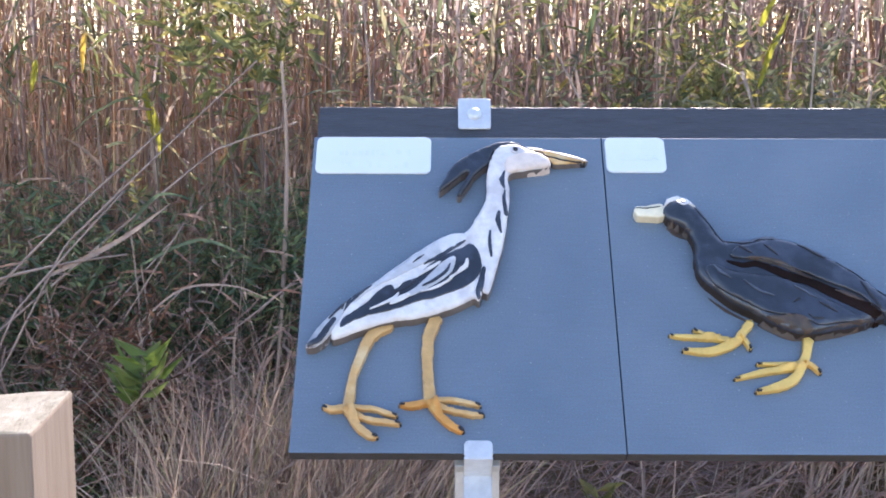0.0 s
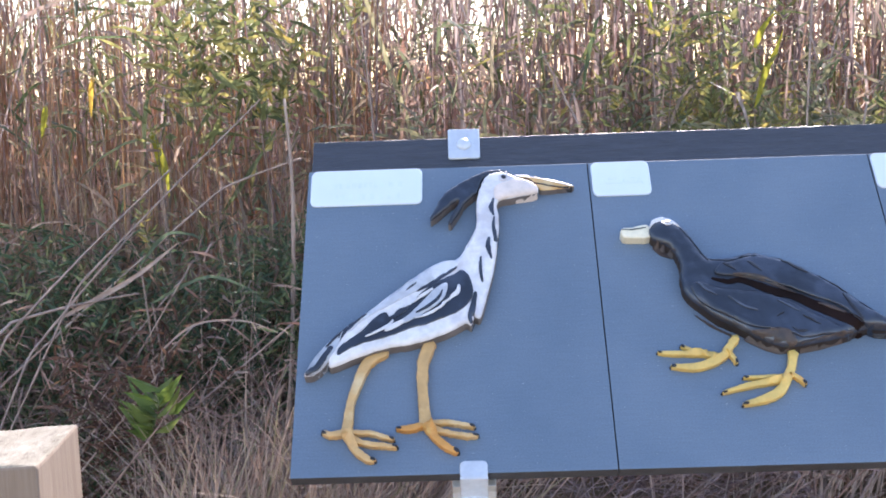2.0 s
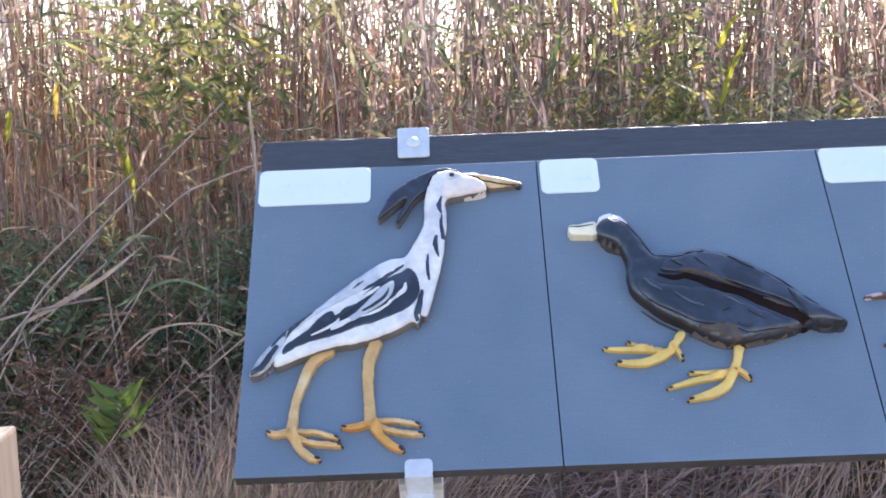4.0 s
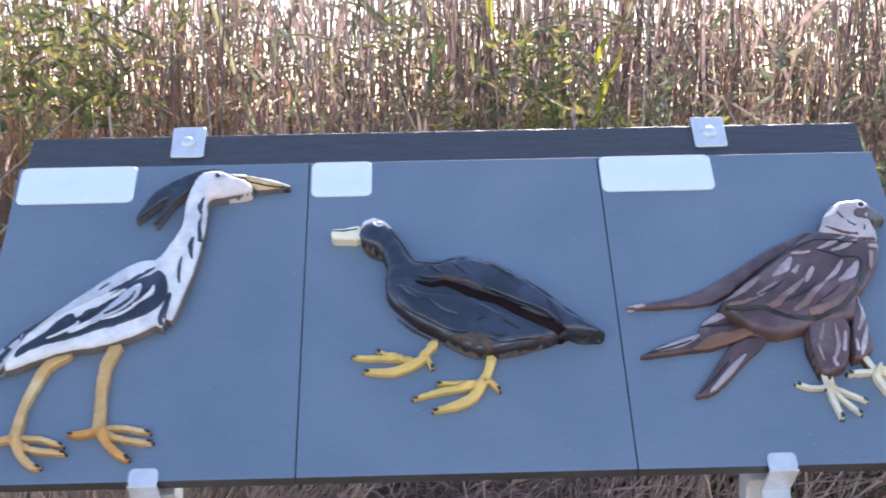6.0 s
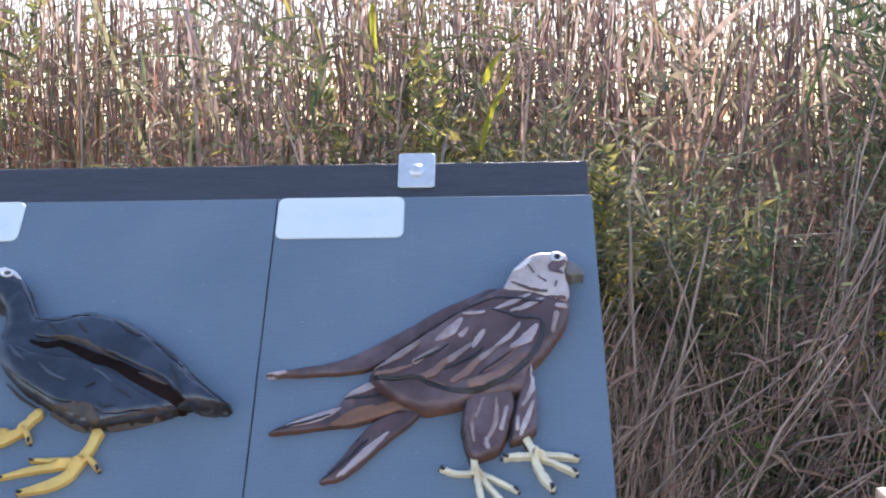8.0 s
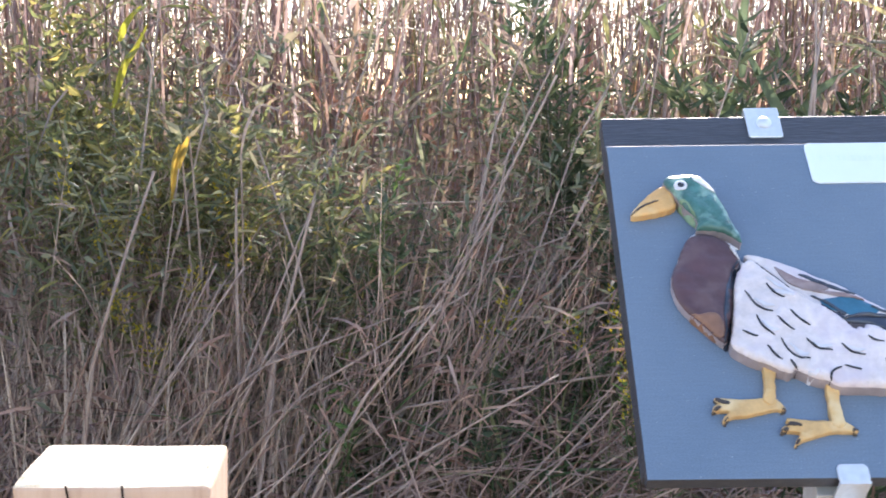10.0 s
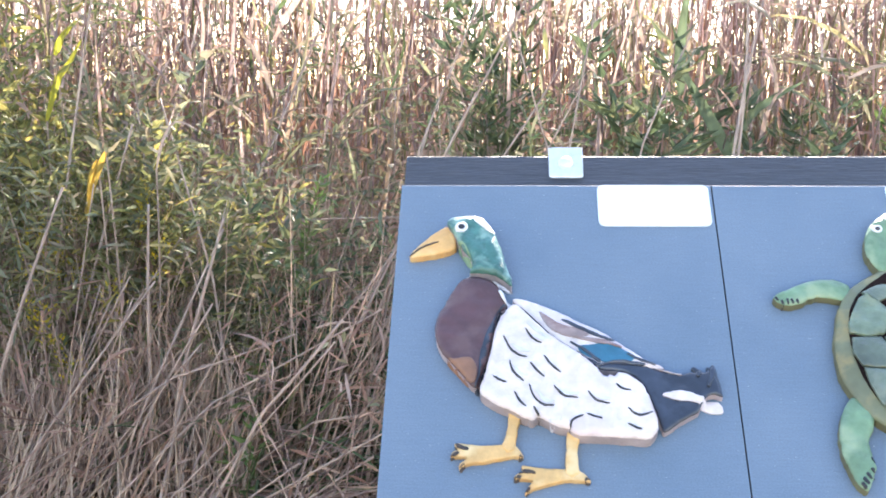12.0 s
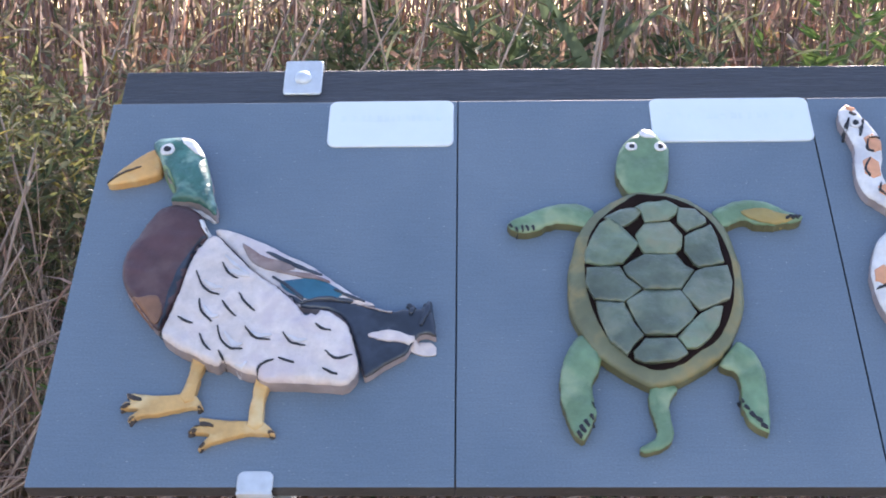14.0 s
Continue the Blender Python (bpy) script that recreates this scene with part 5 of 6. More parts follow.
def snake():
    r = Relief(EDGE_LILAC_SHADE)
    path = SNAKE_PATH + [(640, -330), (670, -300), (705, -312), (722, -350)]
    r.add(stroke(path, (20, 30, 34, 31, 30, 32, 32, 32, 32, 32, 31, 30, 28, 26, 24, 20, 14, 7)), 16, WHITE, 9)
    strokes(r, SNAKE_ORANGES, SNAKE_ORANGE, 0.8, 2)
    strokes(r, SNAKE_BLACKS, BLACK, 0.9, 1)
    eye(r, *SNAKE_EYE[0], 7)
    return r.finish("snake_figure", BOARD_TWO, "carved wooden snake relief painted white with coral patches")


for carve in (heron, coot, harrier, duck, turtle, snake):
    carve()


# ---- vegetation ----
def strands(name, base, lean, length, width, material, bend=0.2, segments=5, sides=3, flat=False, droop=0.0, label="", category="", taper=0.25):
    """Many stalks or blades in one mesh. base: (n, 3) feet; lean: (n, 3) directions; each bends a little as it grows."""
    n = len(base)
    lean = lean / np.linalg.norm(lean, axis=1, keepdims=True)
    side = np.cross(lean, np.random.normal(size=(n, 3)))
    side /= np.linalg.norm(side, axis=1, keepdims=True)
    other = np.cross(lean, side)
    curl = side * (np.random.normal(size=(n, 1)) * bend)
    rows = []
    for k in range(segments + 1):
        t = k / segments
        middle = base + lean * (length * t)[:, None] + curl * (length * t * t)[:, None]
        middle[:, 2] -= droop * length * t ** 2.2
        w = width * (1 - (1 - taper) * t) / 2
        if flat:
            w = width * (min(1.0, 0.35 + 2.5 * t) * (1 - t ** 2.5) + 0.02) / 2
            rows.append(np.stack([middle + other * w[:, None], middle - side * (w * 0.35)[:, None], middle - other * w[:, None]], 1))
        else:
            ring = [middle + side * (w * math.cos(a))[:, None] + other * (w * math.sin(a))[:, None] for a in (2 * math.pi * s / sides for s in range(sides))]
            rows.append(np.stack(ring, 1))
    v = np.stack(rows, 1)
    m = v.shape[2]
    index = np.arange(n * (segments + 1) * m).reshape(n, segments + 1, m)
    quads = []
    for s in range(m - 1 if flat else m):
        a, b = index[:, :-1, s], index[:, :-1, (s + 1) % m]
        c, d = index[:, 1:, (s + 1) % m], index[:, 1:, s]
        quads.append(np.stack([a, b, c, d], -1).reshape(-1, 4))
    quads = np.concatenate(quads)
    data = bpy.data.meshes.new(name)
    flatv = v.reshape(-1, 3)
    data.vertices.add(len(flatv))
    data.vertices.foreach_set("co", flatv.ravel())
    data.loops.add(quads.size)
    data.loops.foreach_set("vertex_index", quads.ravel())
    data.polygons.add(len(quads))
    data.polygons.foreach_set("loop_start", np.arange(0, quads.size, 4))
    data.polygons.foreach_set("use_smooth", np.ones(len(quads), bool))
    data.update()
    data.materials.append(material)
    ob = new(name, data)
    if label:
        tagged(ob, label, category, kind="stuff")
    return ob


def scatter(n, x0, x1, y0, y1, sink=0.03):
    p = np.stack([np.random.uniform(x0, x1, n), np.random.uniform(y0, y1, n), np.zeros(n)], 1)
    p[:, 2] = bank(p[:, 0], p[:, 1]) - sink
    return p


def clumped(n, x0, x1, y0, y1, clumps, spread, sink=0.03):
    c = scatter(clumps, x0, x1, y0, y1)
    p = c[np.random.randint(0, clumps, n)] + np.random.normal(size=(n, 3)) * (spread, spread, 0)
    p[:, 2] = bank(p[:, 0], p[:, 1]) - sink
    return p


def upright(n, spread, x=0.0, y=0.0):
    return np.stack([np.random.normal(x, spread, n), np.random.normal(y, spread, n), np.ones(n)], 1)


def between(n, a, b):
    return np.random.uniform(a, b, n)


def reed_bed():
    # standing reeds on and behind the bank
    n = 3000
    base = scatter(n, -4.0, 6.5, 2.0, 5.4)
    base = base[(base[:, 0] < 0.2) | (base[:, 0] > 1.9) | (np.random.random(n) < 0.72)]  # a thinner stand behind the gap
    n = len(base)
    strands("reed_bed", base, upright(n, 0.11), between(n, 1.25, 1.85), between(n, 0.004, 0.013), REED, 0.13, label="dense bed of dry pinkish-tan reed stalks", category="reeds")
    n = 900
    base = scatter(n, -4.0, -0.5, 1.9, 4.6)
    strands("rusty_reeds", base, upright(n, 0.06), between(n, 1.2, 1.6), between(n, 0.006, 0.012), RUSTY, 0.06, label="rust-coloured dead stalks in the reed bed", category="reeds")
    n = 320
    base = scatter(n, 0.2, 4.5, 2.4, 4.6)
    strands("rusty_reeds", base, upright(n, 0.06), between(n, 1.2, 1.6), between(n, 0.006, 0.012), RUSTY, 0.06, label="rust-coloured dead stalks in the reed bed", category="reeds")
    n = 800
    base = scatter(n, 0.3, 5.5, 2.6, 5.2)
    strands("reed_bed", base, upright(n, 0.10), between(n, 1.45, 2.0), between(n, 0.006, 0.014), REED, 0.08, label="dense bed of dry pinkish-tan reed stalks", category="reeds")
    # the tallest, thin stalks that stand above the rest
    n = 480
    base = scatter(n, -1.2, 4.0, 2.4, 4.4)
    strands("reed_bed", base, upright(n, 0.09), between(n, 1.95, 2.5), between(n, 0.005, 0.011), REED, 0.08, label="dense bed of dry pinkish-tan reed stalks", category="reeds")
    # dry leaf sheaths hanging on the stalks
    n = 950
    base = scatter(n, -4.0, 6.5, 2.0, 4.6)
    base[:, 2] += np.random.uniform(0.25, 1.1, n)
    strands("reed_sheaths", base, upright(n, 0.16), between(n, 0.35, 0.85), between(n, 0.008, 0.018), SHEATH, 0.12, 4, flat=True, droop=0.04, label="pale dry leaf sheaths on the reeds", category="reed leaves")
    n = 110
    base = scatter(n, -0.4, 1.0, 2.2, 4.2)
    strands("reed_sheaths", base, upright(n, 0.13), between(n, 1.5, 2.0), between(n, 0.009, 0.018), SHEATH, 0.1, 5, flat=True, droop=0.02, label="pale dry leaf sheaths on the reeds", category="reed leaves")
    n = 2600
    base = clumped(n, -4.0, 6.0, 2.0, 3.2, 120, 0.16)
    base[:, 2] += np.random.uniform(0.45, 1.05, n)
    lean = np.random.normal(size=(n, 3)) * (0.6, 0.6, 0.4) + (0, 0, 0.5)
    strands("green_reed_leaves", base, lean, between(n, 0.08, 0.26), between(n, 0.006, 0.014), DULL_LEAF, 0.3, 4, flat=True, droop=0.35, label="green leaves still hanging in the reeds", category="reed leaves")
    # short side leaves and broken tips at every angle among the stalks
    n = 7500
    base = clumped(n, -4.0, 6.0, 2.0, 4.6, 420, 0.16)
    base[:, 2] += np.random.uniform(0.3, 1.45, n)
    lean = np.random.normal(size=(n, 3)) * (0.55, 0.5, 0.35) + (0.05, 0, 0.55)
    strands("side_leaves", base, lean, between(n, 0.06, 0.24), between(n, 0.004, 0.011), SIDE_LEAF, 0.45, 4, flat=True, droop=0.3, label="short curled dry side leaves on the reeds", category="reed leaves")
    n = 1500
    base = clumped(n, -4.0, 6.0, 2.0, 3.6, 60, 0.14)
    base[:, 2] += np.random.uniform(0.7, 1.5, n)
    lean = np.random.normal(size=(n, 3)) * (0.6, 0.5, 0.4) + (0, 0, 0.5)
    strands("olive_reed_leaves", base, lean, between(n, 0.07, 0.22), between(n, 0.007, 0.015), LEAF_YELLOW, 0.4, 4, flat=True, droop=0.4, label="olive-yellow leaves clustered in the reed tops", category="reed leaves")
    # lower, thicker growth further off
    n = 2600
    base = scatter(n, -6.0, 9.0, 5.2, 8.0)
    strands("far_reeds", base, upright(n, 0.14), between(n, 0.55, 1.05), between(n, 0.010, 0.022), REED, 0.12, 3, label="far low reeds behind the bank", category="reeds")
    # blades on the reeds
    n = 5200
    base = scatter(n, -4.0, 6.5, 1.9, 5.0)
    base[:, 2] += np.random.uniform(0.1, 1.25, n)
    lean = np.random.normal(size=(n, 3)) * (0.5, 0.5, 0.35) + (0, 0, 0.8)
    strands("reed_blades", base, lean, between(n, 0.18, 0.5), between(n, 0.007, 0.02), BLADE, 0.25, 4, flat=True, droop=0.45, label="long narrow green and dry reed blades", category="reed leaves")
    n = 2700
    base = clumped(n, -4.0, 5.5, 2.3, 4.4, 100, 0.16)
    base[:, 2] += np.random.uniform(0.05, 0.85, n)
    lean = np.random.normal(size=(n, 3)) * (0.45, 0.45, 0.35) + (0, 0, 0.7)
    strands("rusty_blades", base, lean, between(n, 0.15, 0.4), between(n, 0.008, 0.022), RUSTY_BLADE, 0.3, 4, flat=True, droop=0.4, label="rust-orange withered reed blades", category="reed leaves")


def undergrowth():
    # broken stalks that lean and lie across one another, most of them the same way
    n = 1900
    base = scatter(n, -3.2, 5.2, 0.8, 2.6)
    base[:, 2] += np.random.uniform(0, 0.2, n)
    lean = np.random.normal(size=(n, 3)) * (0.6, 0.3, 0.3) + (0.55, -0.05, 0.6)
    strands("broken_stalks", base, lean, between(n, 0.3, 1.0), between(n, 0.0028, 0.0085), DEAD, 0.2, 5, droop=0.12, label="tangle of broken grey-brown reed stalks", category="dead stalks")
    n = 10000
    base = clumped(n, -3.0, 5.0, 0.8, 2.6, 170, 0.13)
    lean = np.random.normal(size=(n, 3)) * (0.6, 0.45, 0.25) + (0.2, -0.25, 0.75)
    strands("dry_grass", base, lean, between(n, 0.25, 0.7), between(n, 0.0025, 0.006), GREY_STRAW, 0.35, 5, flat=True, droop=0.55, label="matted drooping grey-brown dry grass", category="dry grass")
    n = 12000
    base = scatter(n, -3.0, 5.0, 0.2, 2.1)
    lean = np.random.normal(size=(n, 3)) * (0.9, 0.9, 0.3) + (0, -0.2, 0.45)
    strands("fallen_straw", base, lean, between(n, 0.15, 0.5), between(n, 0.0022, 0.006), DEAD, 0.35, 4, flat=True, droop=0.5, label="fallen straw covering the bank", category="straw")
    n = 24000
    base = scatter(n, -3.0, 5.0, 1.2, 2.7)
    base[:, 2] += np.random.uniform(0.0, 1.0, n) ** 1.6 * 0.62
    lean = np.random.normal(size=(n, 3)) * (0.8, 0.6, 0.6) + (0.15, -0.1, 0.1)
    strands("dead_leaves", base, lean, between(n, 0.04, 0.14), between(n, 0.003, 0.010), LITTER, 0.5, 3, flat=True, droop=0.3, label="withered brown leaves caught in the tangle", category="dead leaves")
    # fine upright dry grass in front of the reeds
    n = 6000
    base = clumped(n, -3.0, 5.0, 1.75, 2.6, 220, 0.12)
    lean = np.random.normal(size=(n, 3)) * (0.22, 0.2, 0.1) + (0.12, -0.03, 1.0)
    strands("upright_grass", base, lean, between(n, 0.4, 1.0), between(n, 0.0022, 0.005), FINE_GRASS, 0.18, 5, flat=True, droop=0.12, label="fine upright dry grass before the reeds", category="dry grass")
    n = 900
    base = clumped(n, 0.35, 1.25, 1.35, 1.8, 40, 0.08)
    lean = np.random.normal(size=(n, 3)) * (0.2, 0.15, 0.1) + (0.1, -0.03, 1.0)
    strands("pale_straw", base, lean, between(n, 0.35, 0.75), between(n, 0.003, 0.007), PALE_STALK, 0.2, 5, flat=True, droop=0.15, label="pale standing straw on the bank", category="dry grass")
    # leafy green masses between the dead stalks
    for x0, x1, y0, y1, low, high, count, clumps, leaf, size in ((-1.85, -0.42, 1.5, 1.95, 0.26, 0.60, 4200, 50, GREEN_MASS, 1.0), (1.75, 2.75, 2.0, 2.5, 0.3, 0.9, 1800, 34, GREEN_MASS, 1.0), (0.45, 1.05, 1.75, 2.2, 0.38, 0.8, 2000, 30, LEAF_YELLOW, 1.1), (0.95, 1.7, 1.75, 2.1, 0.25, 0.65, 1000, 30, GREEN_MASS, 1.0), (-1.1, -0.78, 1.75, 2.0, 0.92, 1.28, 340, 8, LEAF_YELLOW, 1.9)):
        base = clumped(count, x0, x1, y0, y1, clumps, 0.09)
        base[:, 2] += np.random.uniform(low, high, count)
        lean = np.random.normal(size=(count, 3)) * (0.7, 0.6, 0.5) + (0, -0.1, 0.35)
        strands("leafy_growth", base, lean, between(count, 0.025, 0.085) * size ** 0.5, between(count, 0.005, 0.012) * size, leaf, 0.35, 3, flat=True, droop=0.2, label="small green leaves massed between dead stalks", category="leaves")
    # low leafy growth under the reeds
    n = 6500
    base = clumped(n, -0.4, 5.0, 1.5, 2.5, 150, 0.13)
    base[:, 2] += np.random.uniform(0.32, 0.85, n)
    lean = np.random.normal(size=(n, 3)) * (0.8, 0.7, 0.5) + (0, -0.1, 0.2)
    strands("bramble_leaves", base, lean, between(n, 0.025, 0.055), between(n, 0.006, 0.015), DULL_LEAF, 0.4, 3, flat=True, droop=0.2, label="small dull green leaves among dead stalks", category="leaves")
    n = 1900
    base = clumped(n, -2.4, -0.4, 1.0, 1.5, 22, 0.13)
    lean = np.random.normal(size=(n, 3)) * (0.6, 0.45, 0.25) + (0, -0.15, 0.75)
    strands("green_grass", base, lean, between(n, 0.25, 0.5), between(n, 0.004, 0.009), GRASS, 0.3, 5, flat=True, droop=0.5, label="dark green grass tufts among dead stalks", category="grass")
    n = 3600
    base = clumped(n, -2.6, -0.3, 1.3, 2.0, 20, 0.15)
    lean = np.random.normal(size=(n, 3)) * (0.6, 0.45, 0.25) + (0, -0.15, 0.75)
    strands("green_grass", base, lean, between(n, 0.3, 0.65), between(n, 0.004, 0.010), GRASS, 0.3, 5, flat=True, droop=0.45, label="dark green grass tufts among dead stalks", category="grass")
    n = 3000
    base = clumped(n, 0.6, 4.6, 1.5, 2.4, 26, 0.14)
    lean = np.random.normal(size=(n, 3)) * (0.5, 0.45, 0.25) + (0.1, -0.1, 0.85)
    strands("green_grass", base, lean, between(n, 0.3, 0.75), between(n, 0.005, 0.012), GRASS, 0.3, 5, flat=True, droop=0.35, label="dark green grass tufts among dead stalks", category="grass")


# stout stalks that stand out: lower end, upper end, thickness in millimetres
STALKS_GAP = [(1.54, 1.7, 0.54, 1.7, 1.85, 1.19, 9), (1.58, 1.8, 0.9, 1.98, 1.95, 1.65, 9), (2.05, 1.6, 0.62, 2.17, 1.75, 1.63, 8), (2.17, 1.5, 0.81, 1.98, 1.65, 1.46, 6), (1.46, 1.4, 0.55, 2.37, 1.55, 0.68, 8),
              (1.14, 1.8, 0.82, 1.38, 1.95, 1.48, 8), (0.78, 1.5, 0.45, 0.93, 1.65, 1.19, 9), (0.86, 1.6, 0.57, 1.29, 1.75, 1.0, 9), (1.25, 1.7, 1.02, 1.66, 1.85, 1.05, 6), (1.08, 1.6, 0.65, 1.8, 1.75, 0.93, 7),
              (1.21, 1.5, 0.71, 1.11, 1.65, 0.92, 8), (0.98, 1.8, 0.78, 0.89, 1.95, 1.42, 7), (1.71, 1.7, 0.57, 2.1, 1.85, 1.33, 7)]
STALKS_START = [(-0.49, 1.9, 1.17, -0.51, 2.05, 1.63, 8), (-1.34, 1.2, 0.78, -1.04, 1.35, 1.12, 8), (-1.3, 1.2, 0.75, -1.14, 1.35, 0.96, 7), (-0.71, 1.6, 1.0, -0.695, 1.62, 1.26, 14), (-0.87, 1.6, 1.12, -0.76, 1.62, 1.165, 8), (-1.34, 1.2, 0.81, -1.17, 1.35, 0.85, 9),
                (-1.18, 1.3, 0.61, -1.03, 1.45, 0.82, 6), (-0.93, 1.4, 0.51, -0.84, 1.55, 0.77, 6), (0.19, 1.9, 1.24, 0.11, 2.05, 1.41, 8), (0.84, 1.9, 1.24, 0.96, 2.05, 1.46, 7)]
STALKS_END = [(1.04, 1.3, 0.57, 1.18, 1.45, 0.95, 8), (1.1, 1.2, 0.44, 1.13, 1.35, 0.64, 9), (0.77, 1.6, 0.79, 0.82, 1.75, 1.54, 9), (1.22, 1.3, 0.66, 1.52, 1.45, 0.81, 7), (2.52, 1.7, 1.28, 2.59, 1.85, 1.67, 11), (2.57, 1.7, 1.28, 2.65, 1.85, 1.67, 11),
              (1.71, 1.8, 1.25, 1.83, 1.95, 1.57, 7), (1.91, 1.8, 1.26, 2.12, 1.95, 1.55, 7), (0.83, 1.2, 0.54, 1.01, 1.35, 0.84, 8), (1.19, 1.5, 0.93, 1.06, 1.65, 1.27, 7), (2.33, 1.8, 1.28, 2.47, 1.95, 1.58, 7)]

STALKS_NEAR = [(1.06, 1.4, 0.79, 1.05, 1.42, 1.0, 10), (1.14, 1.35, 0.69, 1.21, 1.4, 1.0, 11), (0.76, 1.25, 0.72, 0.84, 1.3, 1.05, 10), (1.07, 1.3, 0.59, 1.16, 1.35, 0.78, 8), (1.34, 1.2, 0.68, 1.45, 1.25, 0.79, 9), (1.12, 1.3, 0.73, 1.3, 1.33, 0.785, 7),
               (1.54, 1.55, 0.72, 1.80, 1.62, 1.30, 10), (1.62, 1.5, 0.62, 1.70, 1.55, 1.10, 8), (1.30, 1.45, 0.60, 1.62, 1.5, 0.98, 8)]


def stalk(x0, y0, z0, x1, y1, z1, thick):
    """One stout stalk from the ground through both points, with swollen nodes and a slight bow."""
    a, b = Vector((x0, y0, z0)), Vector((x1, y1, z1))
    d = (b - a).normalized()
    foot = a.copy()
    for _ in range(60):
        if foot.z < float(bank(foot.x, foot.y)) - 0.02:
            break
        foot -= Vector((d.x * 0.5, d.y * 0.5, max(d.z, 0.35))) * 0.03
    top = b + d * 0.12
    length = (top - foot).length
    side = d.cross(Vector((0, 1, 0))).normalized()
    up = side.cross(d)
    bow = random.uniform(-0.03, 0.03) * length
    bm = bmesh.new()
    rows = []
    count = max(8, int(length / 0.035))
    for k in range(count + 1):
        t = k / count
        centre = foot.lerp(a, min(1, t * 2)) if t < 0.5 else a.lerp(top, t * 2 - 1)
        centre = centre + side * bow * math.sin(math.pi * t)
        r = thick / 2000 * (1.05 - 0.45 * t) * (1.22 if k % 4 == 0 else 1.0)
        rows.append([bm.verts.new(centre + side * r * math.cos(q) + up * r * math.sin(q)) for q in (2 * math.pi * s / 6 for s in range(6))])
    for p, q in zip(rows, rows[1:]):
        for s in range(6):
            f = bm.faces.new((p[s], p[(s + 1) % 6], q[(s + 1) % 6], q[s]))
            f.smooth = True
    bm.faces.new(rows[-1])
    ob = link_mesh("reed_stalk", bm, PALE_STALK)
    lying = d.z < 0.35
    tagged(ob, "pale broken reed stalk lying across the tangle" if lying else "stout pale dry reed stalk on the bank", "reed stalk", "stout reed stalks")


def leaves(bm, place, direction, size, width, fold=0.25):
    """One pointed leaf with a folded midrib."""
    d = Vector(direction).normalized()
    s = d.cross(Vector((random.uniform(-1, 1), random.uniform(-1, 1), random.uniform(0.2, 1)))).normalized()
    u = d.cross(s)
    p = Vector(place)
    mid0, mid1, tip = p, p + d * size * 0.5 - u * size * 0.04, p + d * size - u * size * 0.16
    l, r = p + d * size * 0.42 + s * width / 2 + u * width * fold, p + d * size * 0.42 - s * width / 2 + u * width * fold
    q = [bm.verts.new(c) for c in (mid0, l, tip, r, mid1)]
    for tri in ((0, 4, 1), (1, 4, 2), (4, 3, 2), (0, 3, 4)):
        bm.faces.new([q[k] for k in tri])


def shrub(name, x, y, height, stems, per_stem, size, width, leaf, spread, start, label, flower=None, lift=0.5):
    """Stems with leaves all along, a few bare and bent."""
    z0 = float(bank(x, y))
    thing = new(name)
    thing.location = (x, y, z0)
    tagged(thing, label, "shrub" if height > 0.7 else "weed")
    foliage, bloom = bmesh.new(), bmesh.new()
    for _ in range(stems):
        a = random.uniform(0, 2 * math.pi)
        lean = Vector((math.cos(a) * spread * random.random(), math.sin(a) * spread * random.random(), 1)).normalized()
        h, bend = height * random.uniform(0.65, 1.05), Vector((random.uniform(-0.2, 0.2), random.uniform(-0.2, 0.2), 0))
        wood = bmesh.new()
        at = lambda t: lean * h * t + bend * h * t * t
        rings = []
        for k in range(7):
            c, w = at(k / 6) + Vector((0, 0, -0.03 if k == 0 else 0)), 0.004 * (1 - k / 7)
            rings.append([wood.verts.new(c + Vector((w * math.cos(t), w * math.sin(t), 0))) for t in (0, 2.1, 4.2)])
        for low, high in zip(rings, rings[1:]):
            for s in range(3):
                wood.faces.new((low[s], low[(s + 1) % 3], high[(s + 1) % 3], high[s]))
        part("stem", wood, TWIG, thing)
        for _ in range(per_stem):
            t = random.uniform(start, 1.0)
            b = random.uniform(0, 2 * math.pi)
            leaves(foliage, at(t), (math.cos(b), math.sin(b), lift + random.uniform(-0.4, 0.4)), size * random.uniform(0.6, 1.2), width * random.uniform(0.7, 1.2))
        if flower:
            for _ in range(34):
                t = random.uniform(0.78, 1.0)
                b = random.uniform(0, 2 * math.pi)
                leaves(bloom, at(t) + Vector((math.cos(b), math.sin(b), random.uniform(-0.3, 0.6))) * random.uniform(0, 0.03), (math.cos(b), math.sin(b), 0.8), 0.013, 0.008)
    part("foliage", foliage, leaf, thing)
    if flower:
        part("blossom", bloom, flower, thing, "small yellow blossom sprays")
    else:
        bloom.free()


